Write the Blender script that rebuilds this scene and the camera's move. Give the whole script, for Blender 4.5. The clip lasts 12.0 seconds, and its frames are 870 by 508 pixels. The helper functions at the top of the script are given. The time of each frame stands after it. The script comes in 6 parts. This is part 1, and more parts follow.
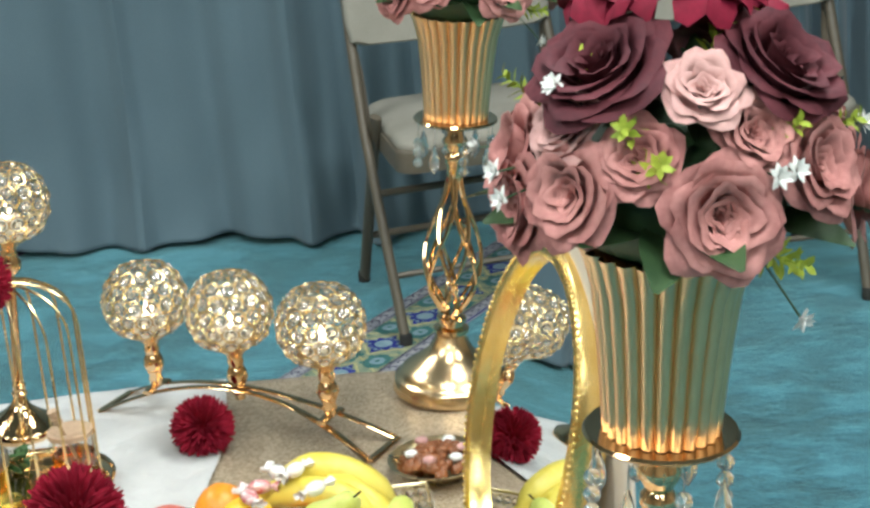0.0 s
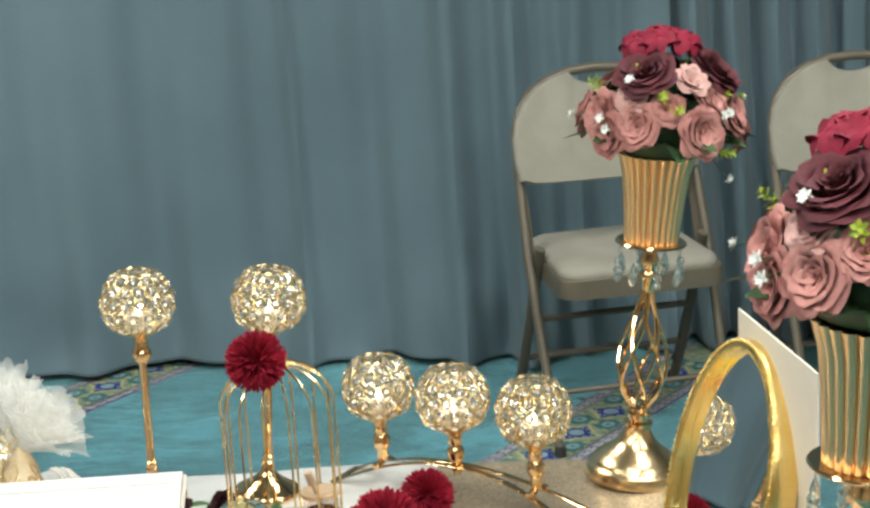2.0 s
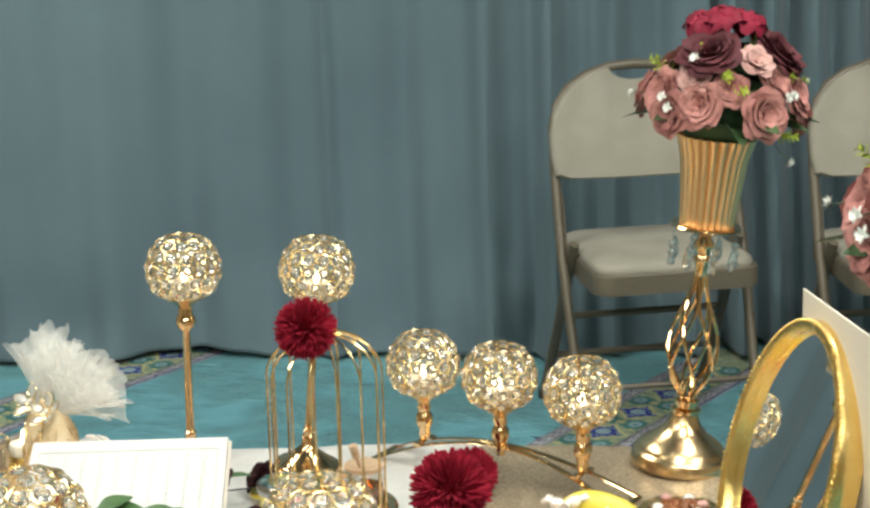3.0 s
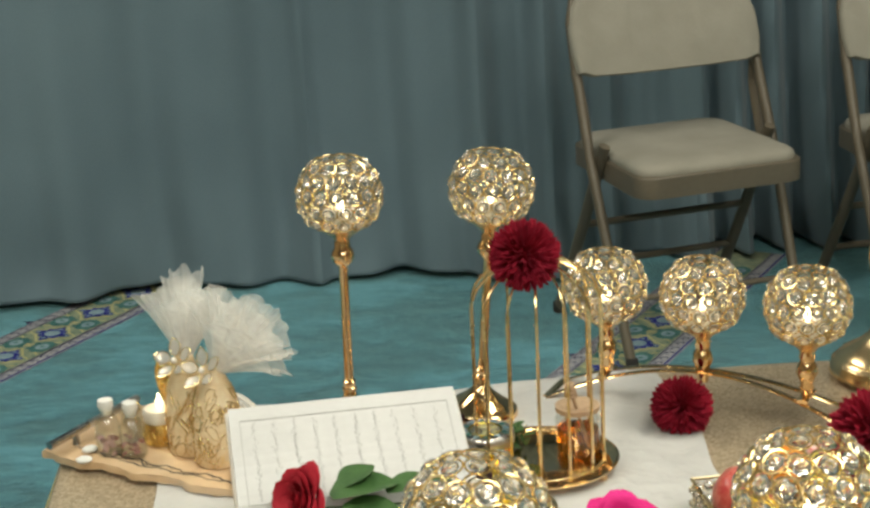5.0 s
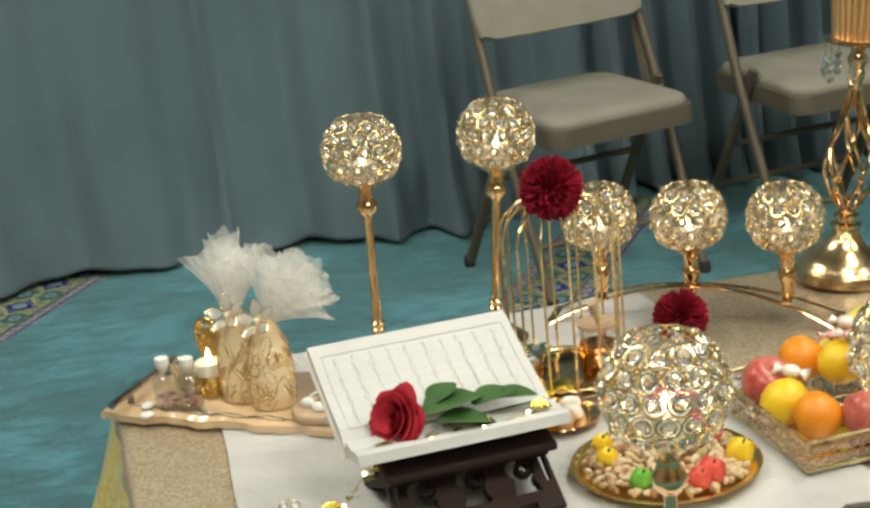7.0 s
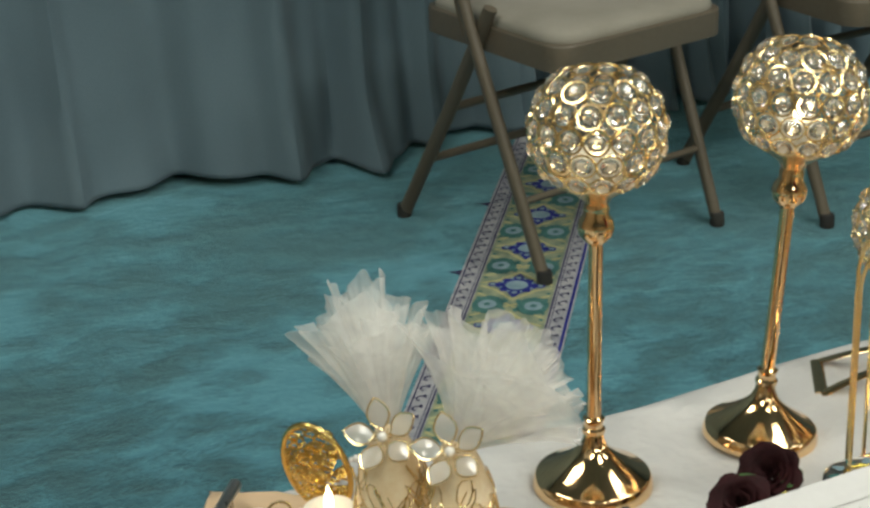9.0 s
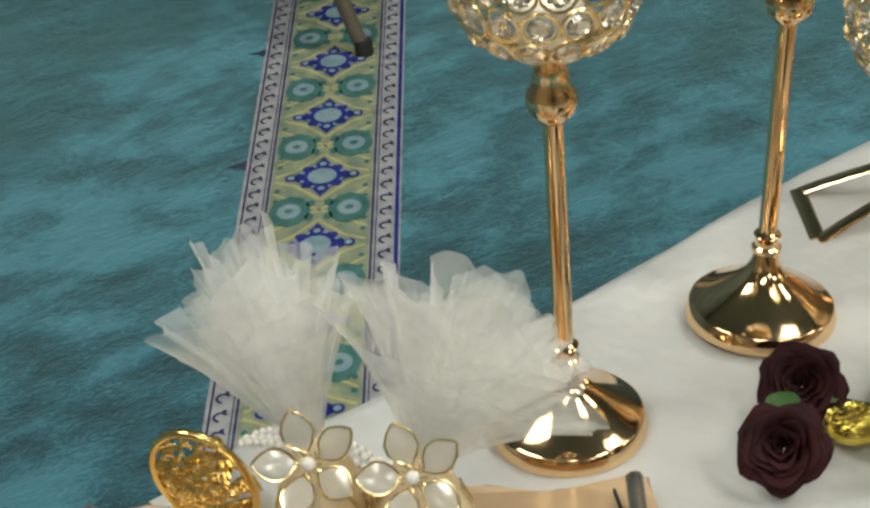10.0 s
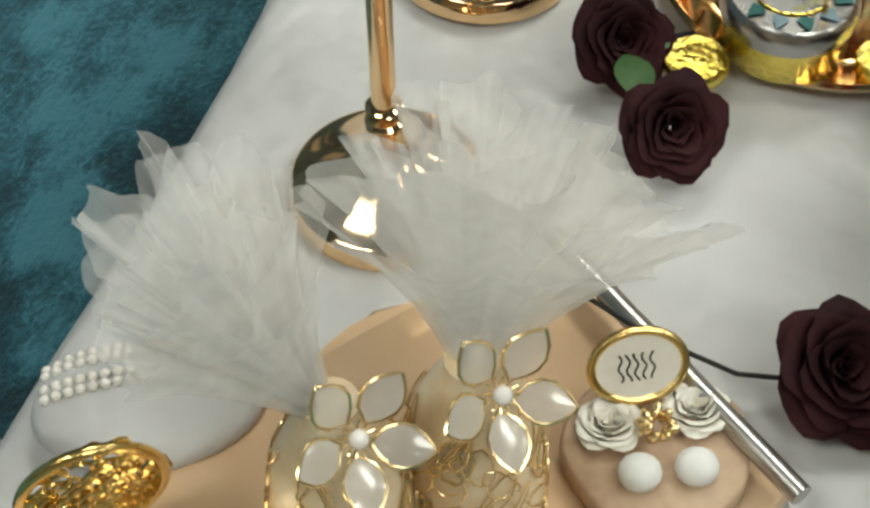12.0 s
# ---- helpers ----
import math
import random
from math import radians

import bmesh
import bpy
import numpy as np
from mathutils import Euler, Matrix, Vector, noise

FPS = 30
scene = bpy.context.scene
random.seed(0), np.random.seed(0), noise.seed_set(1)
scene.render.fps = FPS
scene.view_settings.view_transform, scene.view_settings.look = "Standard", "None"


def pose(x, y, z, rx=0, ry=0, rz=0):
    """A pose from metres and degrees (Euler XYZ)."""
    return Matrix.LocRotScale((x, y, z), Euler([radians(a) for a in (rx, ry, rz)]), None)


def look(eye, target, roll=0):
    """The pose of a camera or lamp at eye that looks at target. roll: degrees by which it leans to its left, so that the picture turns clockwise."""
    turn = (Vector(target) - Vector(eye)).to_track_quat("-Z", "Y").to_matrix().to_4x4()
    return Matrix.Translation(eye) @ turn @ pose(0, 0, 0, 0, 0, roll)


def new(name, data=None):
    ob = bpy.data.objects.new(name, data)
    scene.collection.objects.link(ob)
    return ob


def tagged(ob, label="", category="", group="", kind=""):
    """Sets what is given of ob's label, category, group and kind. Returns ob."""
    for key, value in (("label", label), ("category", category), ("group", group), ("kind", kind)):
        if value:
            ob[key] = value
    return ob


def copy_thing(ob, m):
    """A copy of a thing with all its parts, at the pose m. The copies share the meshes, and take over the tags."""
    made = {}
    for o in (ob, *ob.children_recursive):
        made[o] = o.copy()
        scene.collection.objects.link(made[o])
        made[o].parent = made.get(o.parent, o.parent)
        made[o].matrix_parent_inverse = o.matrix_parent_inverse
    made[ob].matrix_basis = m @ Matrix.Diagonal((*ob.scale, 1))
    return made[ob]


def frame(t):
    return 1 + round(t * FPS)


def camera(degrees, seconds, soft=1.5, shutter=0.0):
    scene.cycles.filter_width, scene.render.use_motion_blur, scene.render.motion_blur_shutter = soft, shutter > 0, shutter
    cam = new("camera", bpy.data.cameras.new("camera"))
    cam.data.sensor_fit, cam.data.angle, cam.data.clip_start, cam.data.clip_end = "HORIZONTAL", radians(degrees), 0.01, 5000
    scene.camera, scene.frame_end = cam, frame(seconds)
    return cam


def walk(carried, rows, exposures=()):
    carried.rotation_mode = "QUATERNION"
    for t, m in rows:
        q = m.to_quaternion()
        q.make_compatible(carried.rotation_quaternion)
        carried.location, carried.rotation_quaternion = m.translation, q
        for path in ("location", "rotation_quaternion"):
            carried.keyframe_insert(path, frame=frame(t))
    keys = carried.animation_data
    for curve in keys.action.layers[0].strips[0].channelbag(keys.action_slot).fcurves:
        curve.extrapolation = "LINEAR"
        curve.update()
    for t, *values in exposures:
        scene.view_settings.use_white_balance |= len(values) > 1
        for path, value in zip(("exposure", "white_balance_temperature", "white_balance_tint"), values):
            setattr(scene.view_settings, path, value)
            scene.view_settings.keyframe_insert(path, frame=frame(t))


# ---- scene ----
cam = camera(28.0, 12.0, soft=2.8)
PATH = [
    (0, (0.361, -0.793, 1.378), (0.329, 1.094, 0.714), -4.8),
    (0.5, (0.377, -0.902, 1.386), (0.215, 0.99, 0.756), -3.9),
    (1, (0.432, -1.01, 1.41), (0.216, 0.894, 0.838), -5.4),
    (1.5, (0.365, -1.092, 1.45), (0.209, 0.826, 0.906), -5.3),
    (2, (0.214, -1.178, 1.445), (0.088, 0.756, 0.952), -3.4),
    (2.5, (0.157, -1.195, 1.401), (0.035, 0.744, 0.926), -1.1),
    (4.5, (-0.114, -0.904, 1.36), (-0.224, 1.033, 0.874), -4.0),
    (5, (-0.382, -0.867, 1.332), (-0.268, 1.043, 0.75), -2.9),
    (5.5, (-0.464, -0.925, 1.338), (-0.29, 0.963, 0.703), -3.6),
    (6, (-0.468, -1.08, 1.376), (-0.257, 0.806, 0.747), -5.9),
    (6.5, (-0.534, -1.133, 1.387), (-0.256, 0.747, 0.763), -5.9),
    (7, (-0.704, -1.033, 1.36), (-0.354, 0.838, 0.746), -5.6),
    (9, (-0.944, 0.088, 1.214), (-0.27, 1.804, 0.439), -2.3),
    (9.2, (-0.912, 0.192, 1.188), (-0.232, 1.859, 0.318), -3.6),
    (9.5, (-0.864, 0.316, 1.157), (-0.196, 1.91, 0.15), -5.2),
    (10, (-0.844, 0.509, 1.166), (-0.027, 1.965, 0.065), -6.3),
    (10.5, (-0.792, 0.658, 1.102), (0.105, 1.981, -0.1), -3.9),
    (11, (-0.699, 0.763, 1.093), (0.055, 1.884, -0.382), -8.0),
    (11.5, (-0.781, 0.864, 1.175), (0.185, 1.607, -0.41), -6.8),
    (11.8, (-0.859, 0.928, 1.185), (0.179, 1.506, -0.424), -5.0),
    (12, (-0.869, 0.973, 1.14), (0.253, 1.438, -0.449), -1.6),
]
walk(cam, [(t, look(eye, target, roll)) for t, eye, target, roll in PATH], [(0, 0.1, 5950, 10), (1.5, 0.15, 6200, 10), (2.5, 0.2, 6450, 10), (4.5, -0.25, 6950, 10), (5.5, -0.35, 7000, 10), (7, -0.25, 6950, 10), (9, -0.5, 6600, 10), (9.5, -0.45, 6550, 10), (10.5, -0.56, 6600, 10), (11.2, -0.62, 6550, 10), (12, -0.58, 6400, 10)])

# ---- light: ceiling panels of a function room, no daylight ----
world = bpy.data.worlds.new("room_air")
scene.world = world
world.use_nodes = True
world.node_tree.nodes["Background"].inputs[0].default_value = (0.9, 0.93, 1.0, 1)
world.node_tree.nodes["Background"].inputs[1].default_value = 0.012
PANELS = [(-1.6, 1.9), (1.1, 1.3), (-1.6, -0.6), (0.4, -0.6), (2.4, -0.6), (-0.6, -3.0), (1.6, -3.0)]
PANEL_WATTS = 38
for i, (px, py) in enumerate(PANELS):
    lamp = bpy.data.lights.new("ceiling_lamp", "AREA")
    lamp.shape, lamp.size, lamp.size_y = "RECTANGLE", 0.56, 1.14
    lamp.energy, lamp.color = PANEL_WATTS, (0.945, 0.965, 0.87)
    new("ceiling_lamp", lamp).matrix_basis = pose(px, py, 2.93)

# ---- materials ----
def node_mat(name):
    m = bpy.data.materials.new(name)
    m.use_nodes = True
    return m, m.node_tree, m.node_tree.nodes["Principled BSDF"]


def put(bsdf, **values):
    for key, value in values.items():
        bsdf.inputs[key.replace("_", " ")].default_value = value


def surface(name, a, b, rough=0.6, metal=0.0, scale=8.0, fine=60.0, bump=0.1, depth=0.002, rough_var=0.1, **more):
    """A surface whose colour wanders between a and b at two scales, with fine relief."""
    m, tree, bsdf = node_mat(name)
    n, l = tree.nodes, tree.links
    coord = n.new("ShaderNodeTexCoord")
    broad, small = n.new("ShaderNodeTexNoise"), n.new("ShaderNodeTexNoise")
    broad.inputs["Scale"].default_value, small.inputs["Scale"].default_value = scale, fine
    broad.inputs["Detail"].default_value, small.inputs["Detail"].default_value = 4, 3
    for t in (broad, small):
        l.new(coord.outputs["Object"], t.inputs["Vector"])
    add = n.new("ShaderNodeMath")
    add.operation = "MULTIPLY_ADD"
    add.inputs[1].default_value = 0.45
    l.new(small.outputs["Fac"], add.inputs[0])
    l.new(broad.outputs["Fac"], add.inputs[2])
    ramp = n.new("ShaderNodeValToRGB")
    ramp.color_ramp.elements[0].position, ramp.color_ramp.elements[1].position = 0.5, 0.95
    ramp.color_ramp.elements[0].color, ramp.color_ramp.elements[1].color = (*a, 1), (*b, 1)
    l.new(add.outputs[0], ramp.inputs[0])
    l.new(ramp.outputs[0], bsdf.inputs["Base Color"])
    put(bsdf, Roughness=rough, Metallic=metal, Specular_IOR_Level=0.25 if rough > 0.6 else 0.5)
    if rough_var:
        r = n.new("ShaderNodeMapRange")
        r.inputs["To Min"].default_value, r.inputs["To Max"].default_value = max(rough - rough_var, 0.02), rough + rough_var
        l.new(broad.outputs["Fac"], r.inputs["Value"])
        l.new(r.outputs[0], bsdf.inputs["Roughness"])
    if bump:
        bmp = n.new("ShaderNodeBump")
        bmp.inputs["Strength"].default_value, bmp.inputs["Distance"].default_value = bump, depth
        l.new(small.outputs["Fac"], bmp.inputs["Height"])
        l.new(bmp.outputs[0], bsdf.inputs["Normal"])
    put(bsdf, **more)
    return m


def clear(name, colour, rough=0.02, ior=1.5):
    m, tree, bsdf = node_mat(name)
    put(bsdf, Base_Color=(*colour, 1), Roughness=rough, IOR=ior, Transmission_Weight=1.0)
    return m


def glowing(name, colour, strength):
    m, tree, bsdf = node_mat(name)
    put(bsdf, Base_Color=(*colour, 1), Emission_Color=(*colour, 1), Emission_Strength=strength)
    return m


def net_cloth(name, colour, see_through):
    """Sheer net: part of the light passes straight through."""
    m, tree, bsdf = node_mat(name)
    n, l = tree.nodes, tree.links
    put(bsdf, Base_Color=(*colour, 1), Roughness=0.9)
    coord, tex = n.new("ShaderNodeTexCoord"), n.new("ShaderNodeTexNoise")
    tex.inputs["Scale"].default_value = 60
    l.new(coord.outputs["Object"], tex.inputs["Vector"])
    fac = n.new("ShaderNodeMapRange")
    fac.inputs["To Min"].default_value, fac.inputs["To Max"].default_value = see_through - 0.12, see_through + 0.12
    l.new(tex.outputs["Fac"], fac.inputs["Value"])
    clear_part, soft_part, both, mix = (n.new("ShaderNodeBsdfTransparent"), n.new("ShaderNodeBsdfTranslucent"),
                                        n.new("ShaderNodeMixShader"), n.new("ShaderNodeMixShader"))
    soft_part.inputs[0].default_value = (*colour, 1)
    both.inputs[0].default_value = 0.45
    l.new(bsdf.outputs[0], both.inputs[1])
    l.new(soft_part.outputs[0], both.inputs[2])
    l.new(fac.outputs[0], mix.inputs[0])
    l.new(both.outputs[0], mix.inputs[1])
    l.new(clear_part.outputs[0], mix.inputs[2])
    l.new(mix.outputs[0], n["Material Output"].inputs[0])
    return m


def sequins(name, a, b, grain=320.0, metal=0.7):
    """Small glinting cells, each with its own tilt and tone."""
    m, tree, bsdf = node_mat(name)
    n, l = tree.nodes, tree.links
    coord, cells = n.new("ShaderNodeTexCoord"), n.new("ShaderNodeTexVoronoi")
    cells.inputs["Scale"].default_value = grain
    l.new(coord.outputs["Object"], cells.inputs["Vector"])
    ramp = n.new("ShaderNodeValToRGB")
    ramp.color_ramp.elements[0].color, ramp.color_ramp.elements[1].color = (*a, 1), (*b, 1)
    l.new(cells.outputs["Color"], ramp.inputs[0])
    l.new(ramp.outputs[0], bsdf.inputs["Base Color"])
    bmp = n.new("ShaderNodeBump")
    bmp.inputs["Strength"].default_value, bmp.inputs["Distance"].default_value = 0.7, 0.002
    l.new(cells.outputs["Color"], bmp.inputs["Height"])
    l.new(bmp.outputs[0], bsdf.inputs["Normal"])
    put(bsdf, Metallic=metal, Roughness=0.32)
    return m


GOLD = surface("polished_rose_gold", (0.84, 0.57, 0.31), (0.92, 0.65, 0.37), 0.09, 1.0, 6, 90, 0, 0.0005, 0.04)
SATIN_GOLD = surface("satin_rose_gold", (0.88, 0.63, 0.35), (0.95, 0.71, 0.42), 0.24, 1.0, 6, 90, 0, 0.0005, 0.05)
CUP_GOLD = surface("brushed_copper_gold", (0.86, 0.56, 0.29), (0.94, 0.65, 0.37), 0.36, 1.0, 6, 90, 0, 0.0005, 0.05)
GOLD_WIRE = surface("gold_wire", (0.84, 0.64, 0.33), (0.94, 0.75, 0.43), 0.25, 1.0, 20, 200, 0.05, 0.0004)
GOLD_LEAF = surface("gold_leaf_paint", (0.88, 0.62, 0.20), (0.96, 0.74, 0.32), 0.24, 1.0, 30, 220, 0.35, 0.0012)
FOIL = surface("gold_foil", (0.72, 0.55, 0.08), (0.95, 0.78, 0.20), 0.18, 1.0, 60, 240, 0.6, 0.002)
PALE_GOLD = surface("pale_gold", (0.62, 0.52, 0.30), (0.80, 0.70, 0.46), 0.28, 1.0, 30, 200, 0.15, 0.0006)
STEEL = surface("brushed_steel", (0.42, 0.41, 0.40), (0.56, 0.55, 0.53), 0.28, 1.0, 20, 300, 0.05, 0.0004)
CRYSTAL = clear("crystal", (1.0, 0.97, 0.90), 0.03, 1.45)
put(CRYSTAL.node_tree.nodes["Principled BSDF"], Transmission_Weight=0.93, Coat_Weight=0.4)
GLASS = node_mat("thin_glass")[0]
_tree = GLASS.node_tree
_see, _shine, _join = (_tree.nodes.new("ShaderNodeBsdfTransparent"), _tree.nodes.new("ShaderNodeBsdfGlossy"),
                       _tree.nodes.new("ShaderNodeMixShader"))
_see.inputs[0].default_value, _shine.inputs["Roughness"].default_value = (0.96, 0.97, 0.96, 1), 0.05
_join.inputs[0].default_value = 0.10
_tree.links.new(_see.outputs[0], _join.inputs[1])
_tree.links.new(_shine.outputs[0], _join.inputs[2])
_tree.links.new(_join.outputs[0], _tree.nodes["Material Output"].inputs[0])
HONEY = clear("honey", (0.85, 0.30, 0.03), 0.05, 1.35)
FLAME = glowing("tealight_glow", (1.0, 0.78, 0.45), 14)
LED = glowing("fairy_light", (1.0, 0.80, 0.42), 18)
LAMP_FACE = glowing("lamp_diffuser", (1.0, 0.94, 0.84), 4)
WAX = surface("candle_wax", (0.80, 0.76, 0.66), (0.88, 0.85, 0.77), 0.5, 0, 20, 90, 0.05, 0.0006)
CURTAIN = surface("grey_blue_drape", (0.116, 0.172, 0.207), (0.152, 0.219, 0.258), 0.85, 0, 1.6, 420, 0.12, 0.0008, 0.03, Sheen_Weight=0.15)
WHITE_CLOTH = surface("white_satin", (0.52, 0.52, 0.51), (0.62, 0.62, 0.61), 0.45, 0, 5, 15, 0.8, 0.018)
BEIGE_SEQUIN = sequins("champagne_sequins", (0.30, 0.22, 0.13), (0.62, 0.52, 0.38), 300, 0.25)
GOLD_SEQUIN = sequins("gold_sequins", (0.95, 0.66, 0.16), (1.0, 0.90, 0.50), 130, 0.45)
CHAIR_METAL = surface("taupe_enamel", (0.108, 0.090, 0.064), (0.140, 0.117, 0.086), 0.38, 0.0, 6, 120, 0.05, 0.0004)
CHAIR_CLOTH = surface("oatmeal_upholstery", (0.26, 0.245, 0.205), (0.335, 0.315, 0.268), 0.9, 0, 9, 420, 0.35, 0.0008)
RUBBER = surface("dark_rubber", (0.03, 0.03, 0.03), (0.05, 0.05, 0.045), 0.8)
ROSE_DUSTY = surface("dusty_pink_petals", (0.36, 0.140, 0.128), (0.56, 0.27, 0.245), 0.75, 0, 26, 240, 0.2, 0.0006)
ROSE_PALE = surface("pale_pink_petals", (0.50, 0.27, 0.25), (0.65, 0.40, 0.37), 0.75, 0, 26, 240, 0.2, 0.0006)
ROSE_PLUM = surface("plum_petals", (0.060, 0.014, 0.020), (0.125, 0.030, 0.038), 0.7, 0, 24, 240, 0.2, 0.0006)
ROSE_BLACK = surface("black_red_petals", (0.013, 0.003, 0.004), (0.045, 0.008, 0.011), 0.75, 0, 24, 240, 0.2, 0.0006)
ROSE_RED = surface("red_petals", (0.30, 0.008, 0.020), (0.44, 0.018, 0.035), 0.65, 0, 24, 240, 0.15, 0.0006)
ROSE_MAGENTA = surface("magenta_petals", (0.62, 0.010, 0.17), (0.74, 0.03, 0.25), 0.65, 0, 24, 240, 0.15, 0.0006)
ROSE_CREAM = surface("cream_foam_petals", (0.82, 0.79, 0.69), (0.90, 0.88, 0.80), 0.7, 0, 30, 240, 0.1, 0.0005)
CRIMSON = surface("crimson_blossom", (0.145, 0.005, 0.020), (0.26, 0.011, 0.038), 0.7, 0, 30, 260, 0.15, 0.0005)
POM_RED = surface("burgundy_pompom", (0.23, 0.006, 0.022), (0.40, 0.014, 0.040), 0.8, 0, 40, 260, 0.1, 0.0005)
LEAF = surface("silk_leaf", (0.020, 0.050, 0.018), (0.045, 0.095, 0.030), 0.55, 0, 30, 200, 0.2, 0.0005)
LEAF_FRESH = surface("fresh_rose_leaf", (0.030, 0.085, 0.022), (0.060, 0.140, 0.040), 0.5, 0, 30, 200, 0.25, 0.0006)
FERN = surface("lime_sprig", (0.22, 0.30, 0.02), (0.45, 0.50, 0.05), 0.6, 0, 40, 200, 0.1, 0.0004)
BABY_BREATH = surface("white_filler_flower", (0.75, 0.75, 0.72), (0.86, 0.86, 0.83), 0.7, 0, 40, 200, 0.1, 0.0004)
TULLE = net_cloth("white_tulle", (0.95, 0.94, 0.91), 0.66)
PEARL = surface("pearl", (0.80, 0.76, 0.70), (0.90, 0.87, 0.82), 0.15, 0, 20, 100, 0.0, 0.0005, 0.05, Coat_Weight=0.6)
MOTHER_OF_PEARL = surface("clear_pearl_enamel", (0.84, 0.80, 0.72), (0.92, 0.90, 0.86), 0.18, 0.0, 40, 120, 0.1, 0.0005, 0.06, Transmission_Weight=0.65, Coat_Weight=0.5)
RESIN = surface("peach_resin_tray", (0.68, 0.46, 0.27), (0.77, 0.56, 0.36), 0.10, 0, 5, 40, 0.02, 0.0005, 0.04, Coat_Weight=0.7, Coat_Roughness=0.03)
INK = surface("dark_ink", (0.020, 0.016, 0.012), (0.04, 0.03, 0.02), 0.5)
PAPER = surface("white_paper", (0.54, 0.54, 0.535), (0.60, 0.60, 0.595), 0.6, 0, 8, 120, 0.05, 0.0004)
PRINT = surface("grey_print", (0.36, 0.36, 0.36), (0.47, 0.47, 0.46), 0.7, 0, 60, 300, 0)
DARK_WOOD = surface("dark_carved_wood", (0.009, 0.004, 0.003), (0.026, 0.011, 0.007), 0.62, 0, 12, 140, 0.25, 0.0008)
PALE_WOOD = surface("pale_wood", (0.42, 0.28, 0.18), (0.58, 0.42, 0.28), 0.5, 0, 20, 160, 0.15, 0.0006)
TEA_ROSE = surface("gold_net_jar", (0.80, 0.60, 0.34), (0.93, 0.80, 0.58), 0.35, 0.10, 40, 220, 0.4, 0.001)
APPLE_SKIN = surface("apple_skin", (0.42, 0.035, 0.04), (0.60, 0.22, 0.16), 0.28, 0, 30, 200, 0.04, 0.0004)
ORANGE_PEEL = surface("orange_peel", (0.78, 0.22, 0.01), (0.86, 0.34, 0.02), 0.4, 0, 25, 320, 0.4, 0.0006)
LEMON_PEEL = surface("yellow_peel", (0.80, 0.50, 0.015), (0.88, 0.62, 0.04), 0.4, 0, 25, 320, 0.3, 0.0006)
BANANA_PEEL = surface("banana_peel", (0.66, 0.52, 0.05), (0.80, 0.68, 0.14), 0.42, 0, 18, 120, 0.08, 0.0005)
PEAR_SKIN = surface("green_pear_skin", (0.50, 0.55, 0.10), (0.66, 0.68, 0.22), 0.4, 0, 25, 240, 0.1, 0.0005)
MARZIPAN_GREEN = surface("green_marzipan", (0.10, 0.36, 0.03), (0.18, 0.46, 0.06), 0.45, 0, 25, 200, 0.1, 0.0005)
MARZIPAN_RED = surface("red_marzipan", (0.62, 0.05, 0.03), (0.75, 0.12, 0.08), 0.45, 0, 25, 200, 0.1, 0.0005)
NUT = surface("shelled_nuts", (0.40, 0.22, 0.11), (0.66, 0.44, 0.27), 0.55, 0, 70, 300, 0.2, 0.0006)
isle, tone = NUT.node_tree.nodes.new("ShaderNodeNewGeometry"), NUT.node_tree.nodes.new("ShaderNodeValToRGB")
tone.color_ramp.elements[0].color, tone.color_ramp.elements[1].color = (0.26, 0.11, 0.045, 1), (0.36, 0.33, 0.12, 1)
for at, shade in ((0.3, (0.50, 0.32, 0.16, 1)), (0.65, (0.66, 0.52, 0.35, 1)), (0.88, (0.60, 0.42, 0.24, 1))):
    tone.color_ramp.elements.new(at).color = shade
NUT.node_tree.links.new(isle.outputs["Random Per Island"], tone.inputs[0])
NUT.node_tree.links.new(tone.outputs[0], NUT.node_tree.nodes["Principled BSDF"].inputs["Base Color"])
SEED = surface("dry_pale_pods", (0.34, 0.33, 0.17), (0.50, 0.47, 0.28), 0.6, 0, 60, 260, 0.3, 0.0006)
SYRUP_NUT = surface("glazed_brown_nuts", (0.14, 0.045, 0.015), (0.30, 0.11, 0.04), 0.3, 0, 60, 240, 0.3, 0.001)
WRAP = surface("clear_sweet_wrapper", (0.70, 0.66, 0.62), (0.86, 0.84, 0.80), 0.2, 0.1, 60, 240, 0.6, 0.002)
WRAP_RED = surface("red_white_wrapper", (0.55, 0.03, 0.04), (0.82, 0.74, 0.72), 0.25, 0.1, 90, 240, 0.6, 0.002)
MIRROR = surface("mirror_glass", (0.86, 0.88, 0.88), (0.88, 0.90, 0.90), 0.01, 1.0, 2, 20, 0, 0.0005, 0)
CARD = surface("ivory_card", (0.66, 0.61, 0.54), (0.74, 0.69, 0.62), 0.7, 0, 5, 200, 0.05, 0.0004)
WALL = surface("tan_wall_paint", (0.42, 0.33, 0.225), (0.50, 0.40, 0.28), 0.75, 0, 2, 120, 0.1, 0.001)
CEILING = surface("ceiling_board", (0.38, 0.36, 0.33), (0.44, 0.42, 0.39), 0.85, 0, 3, 160, 0.2, 0.001)
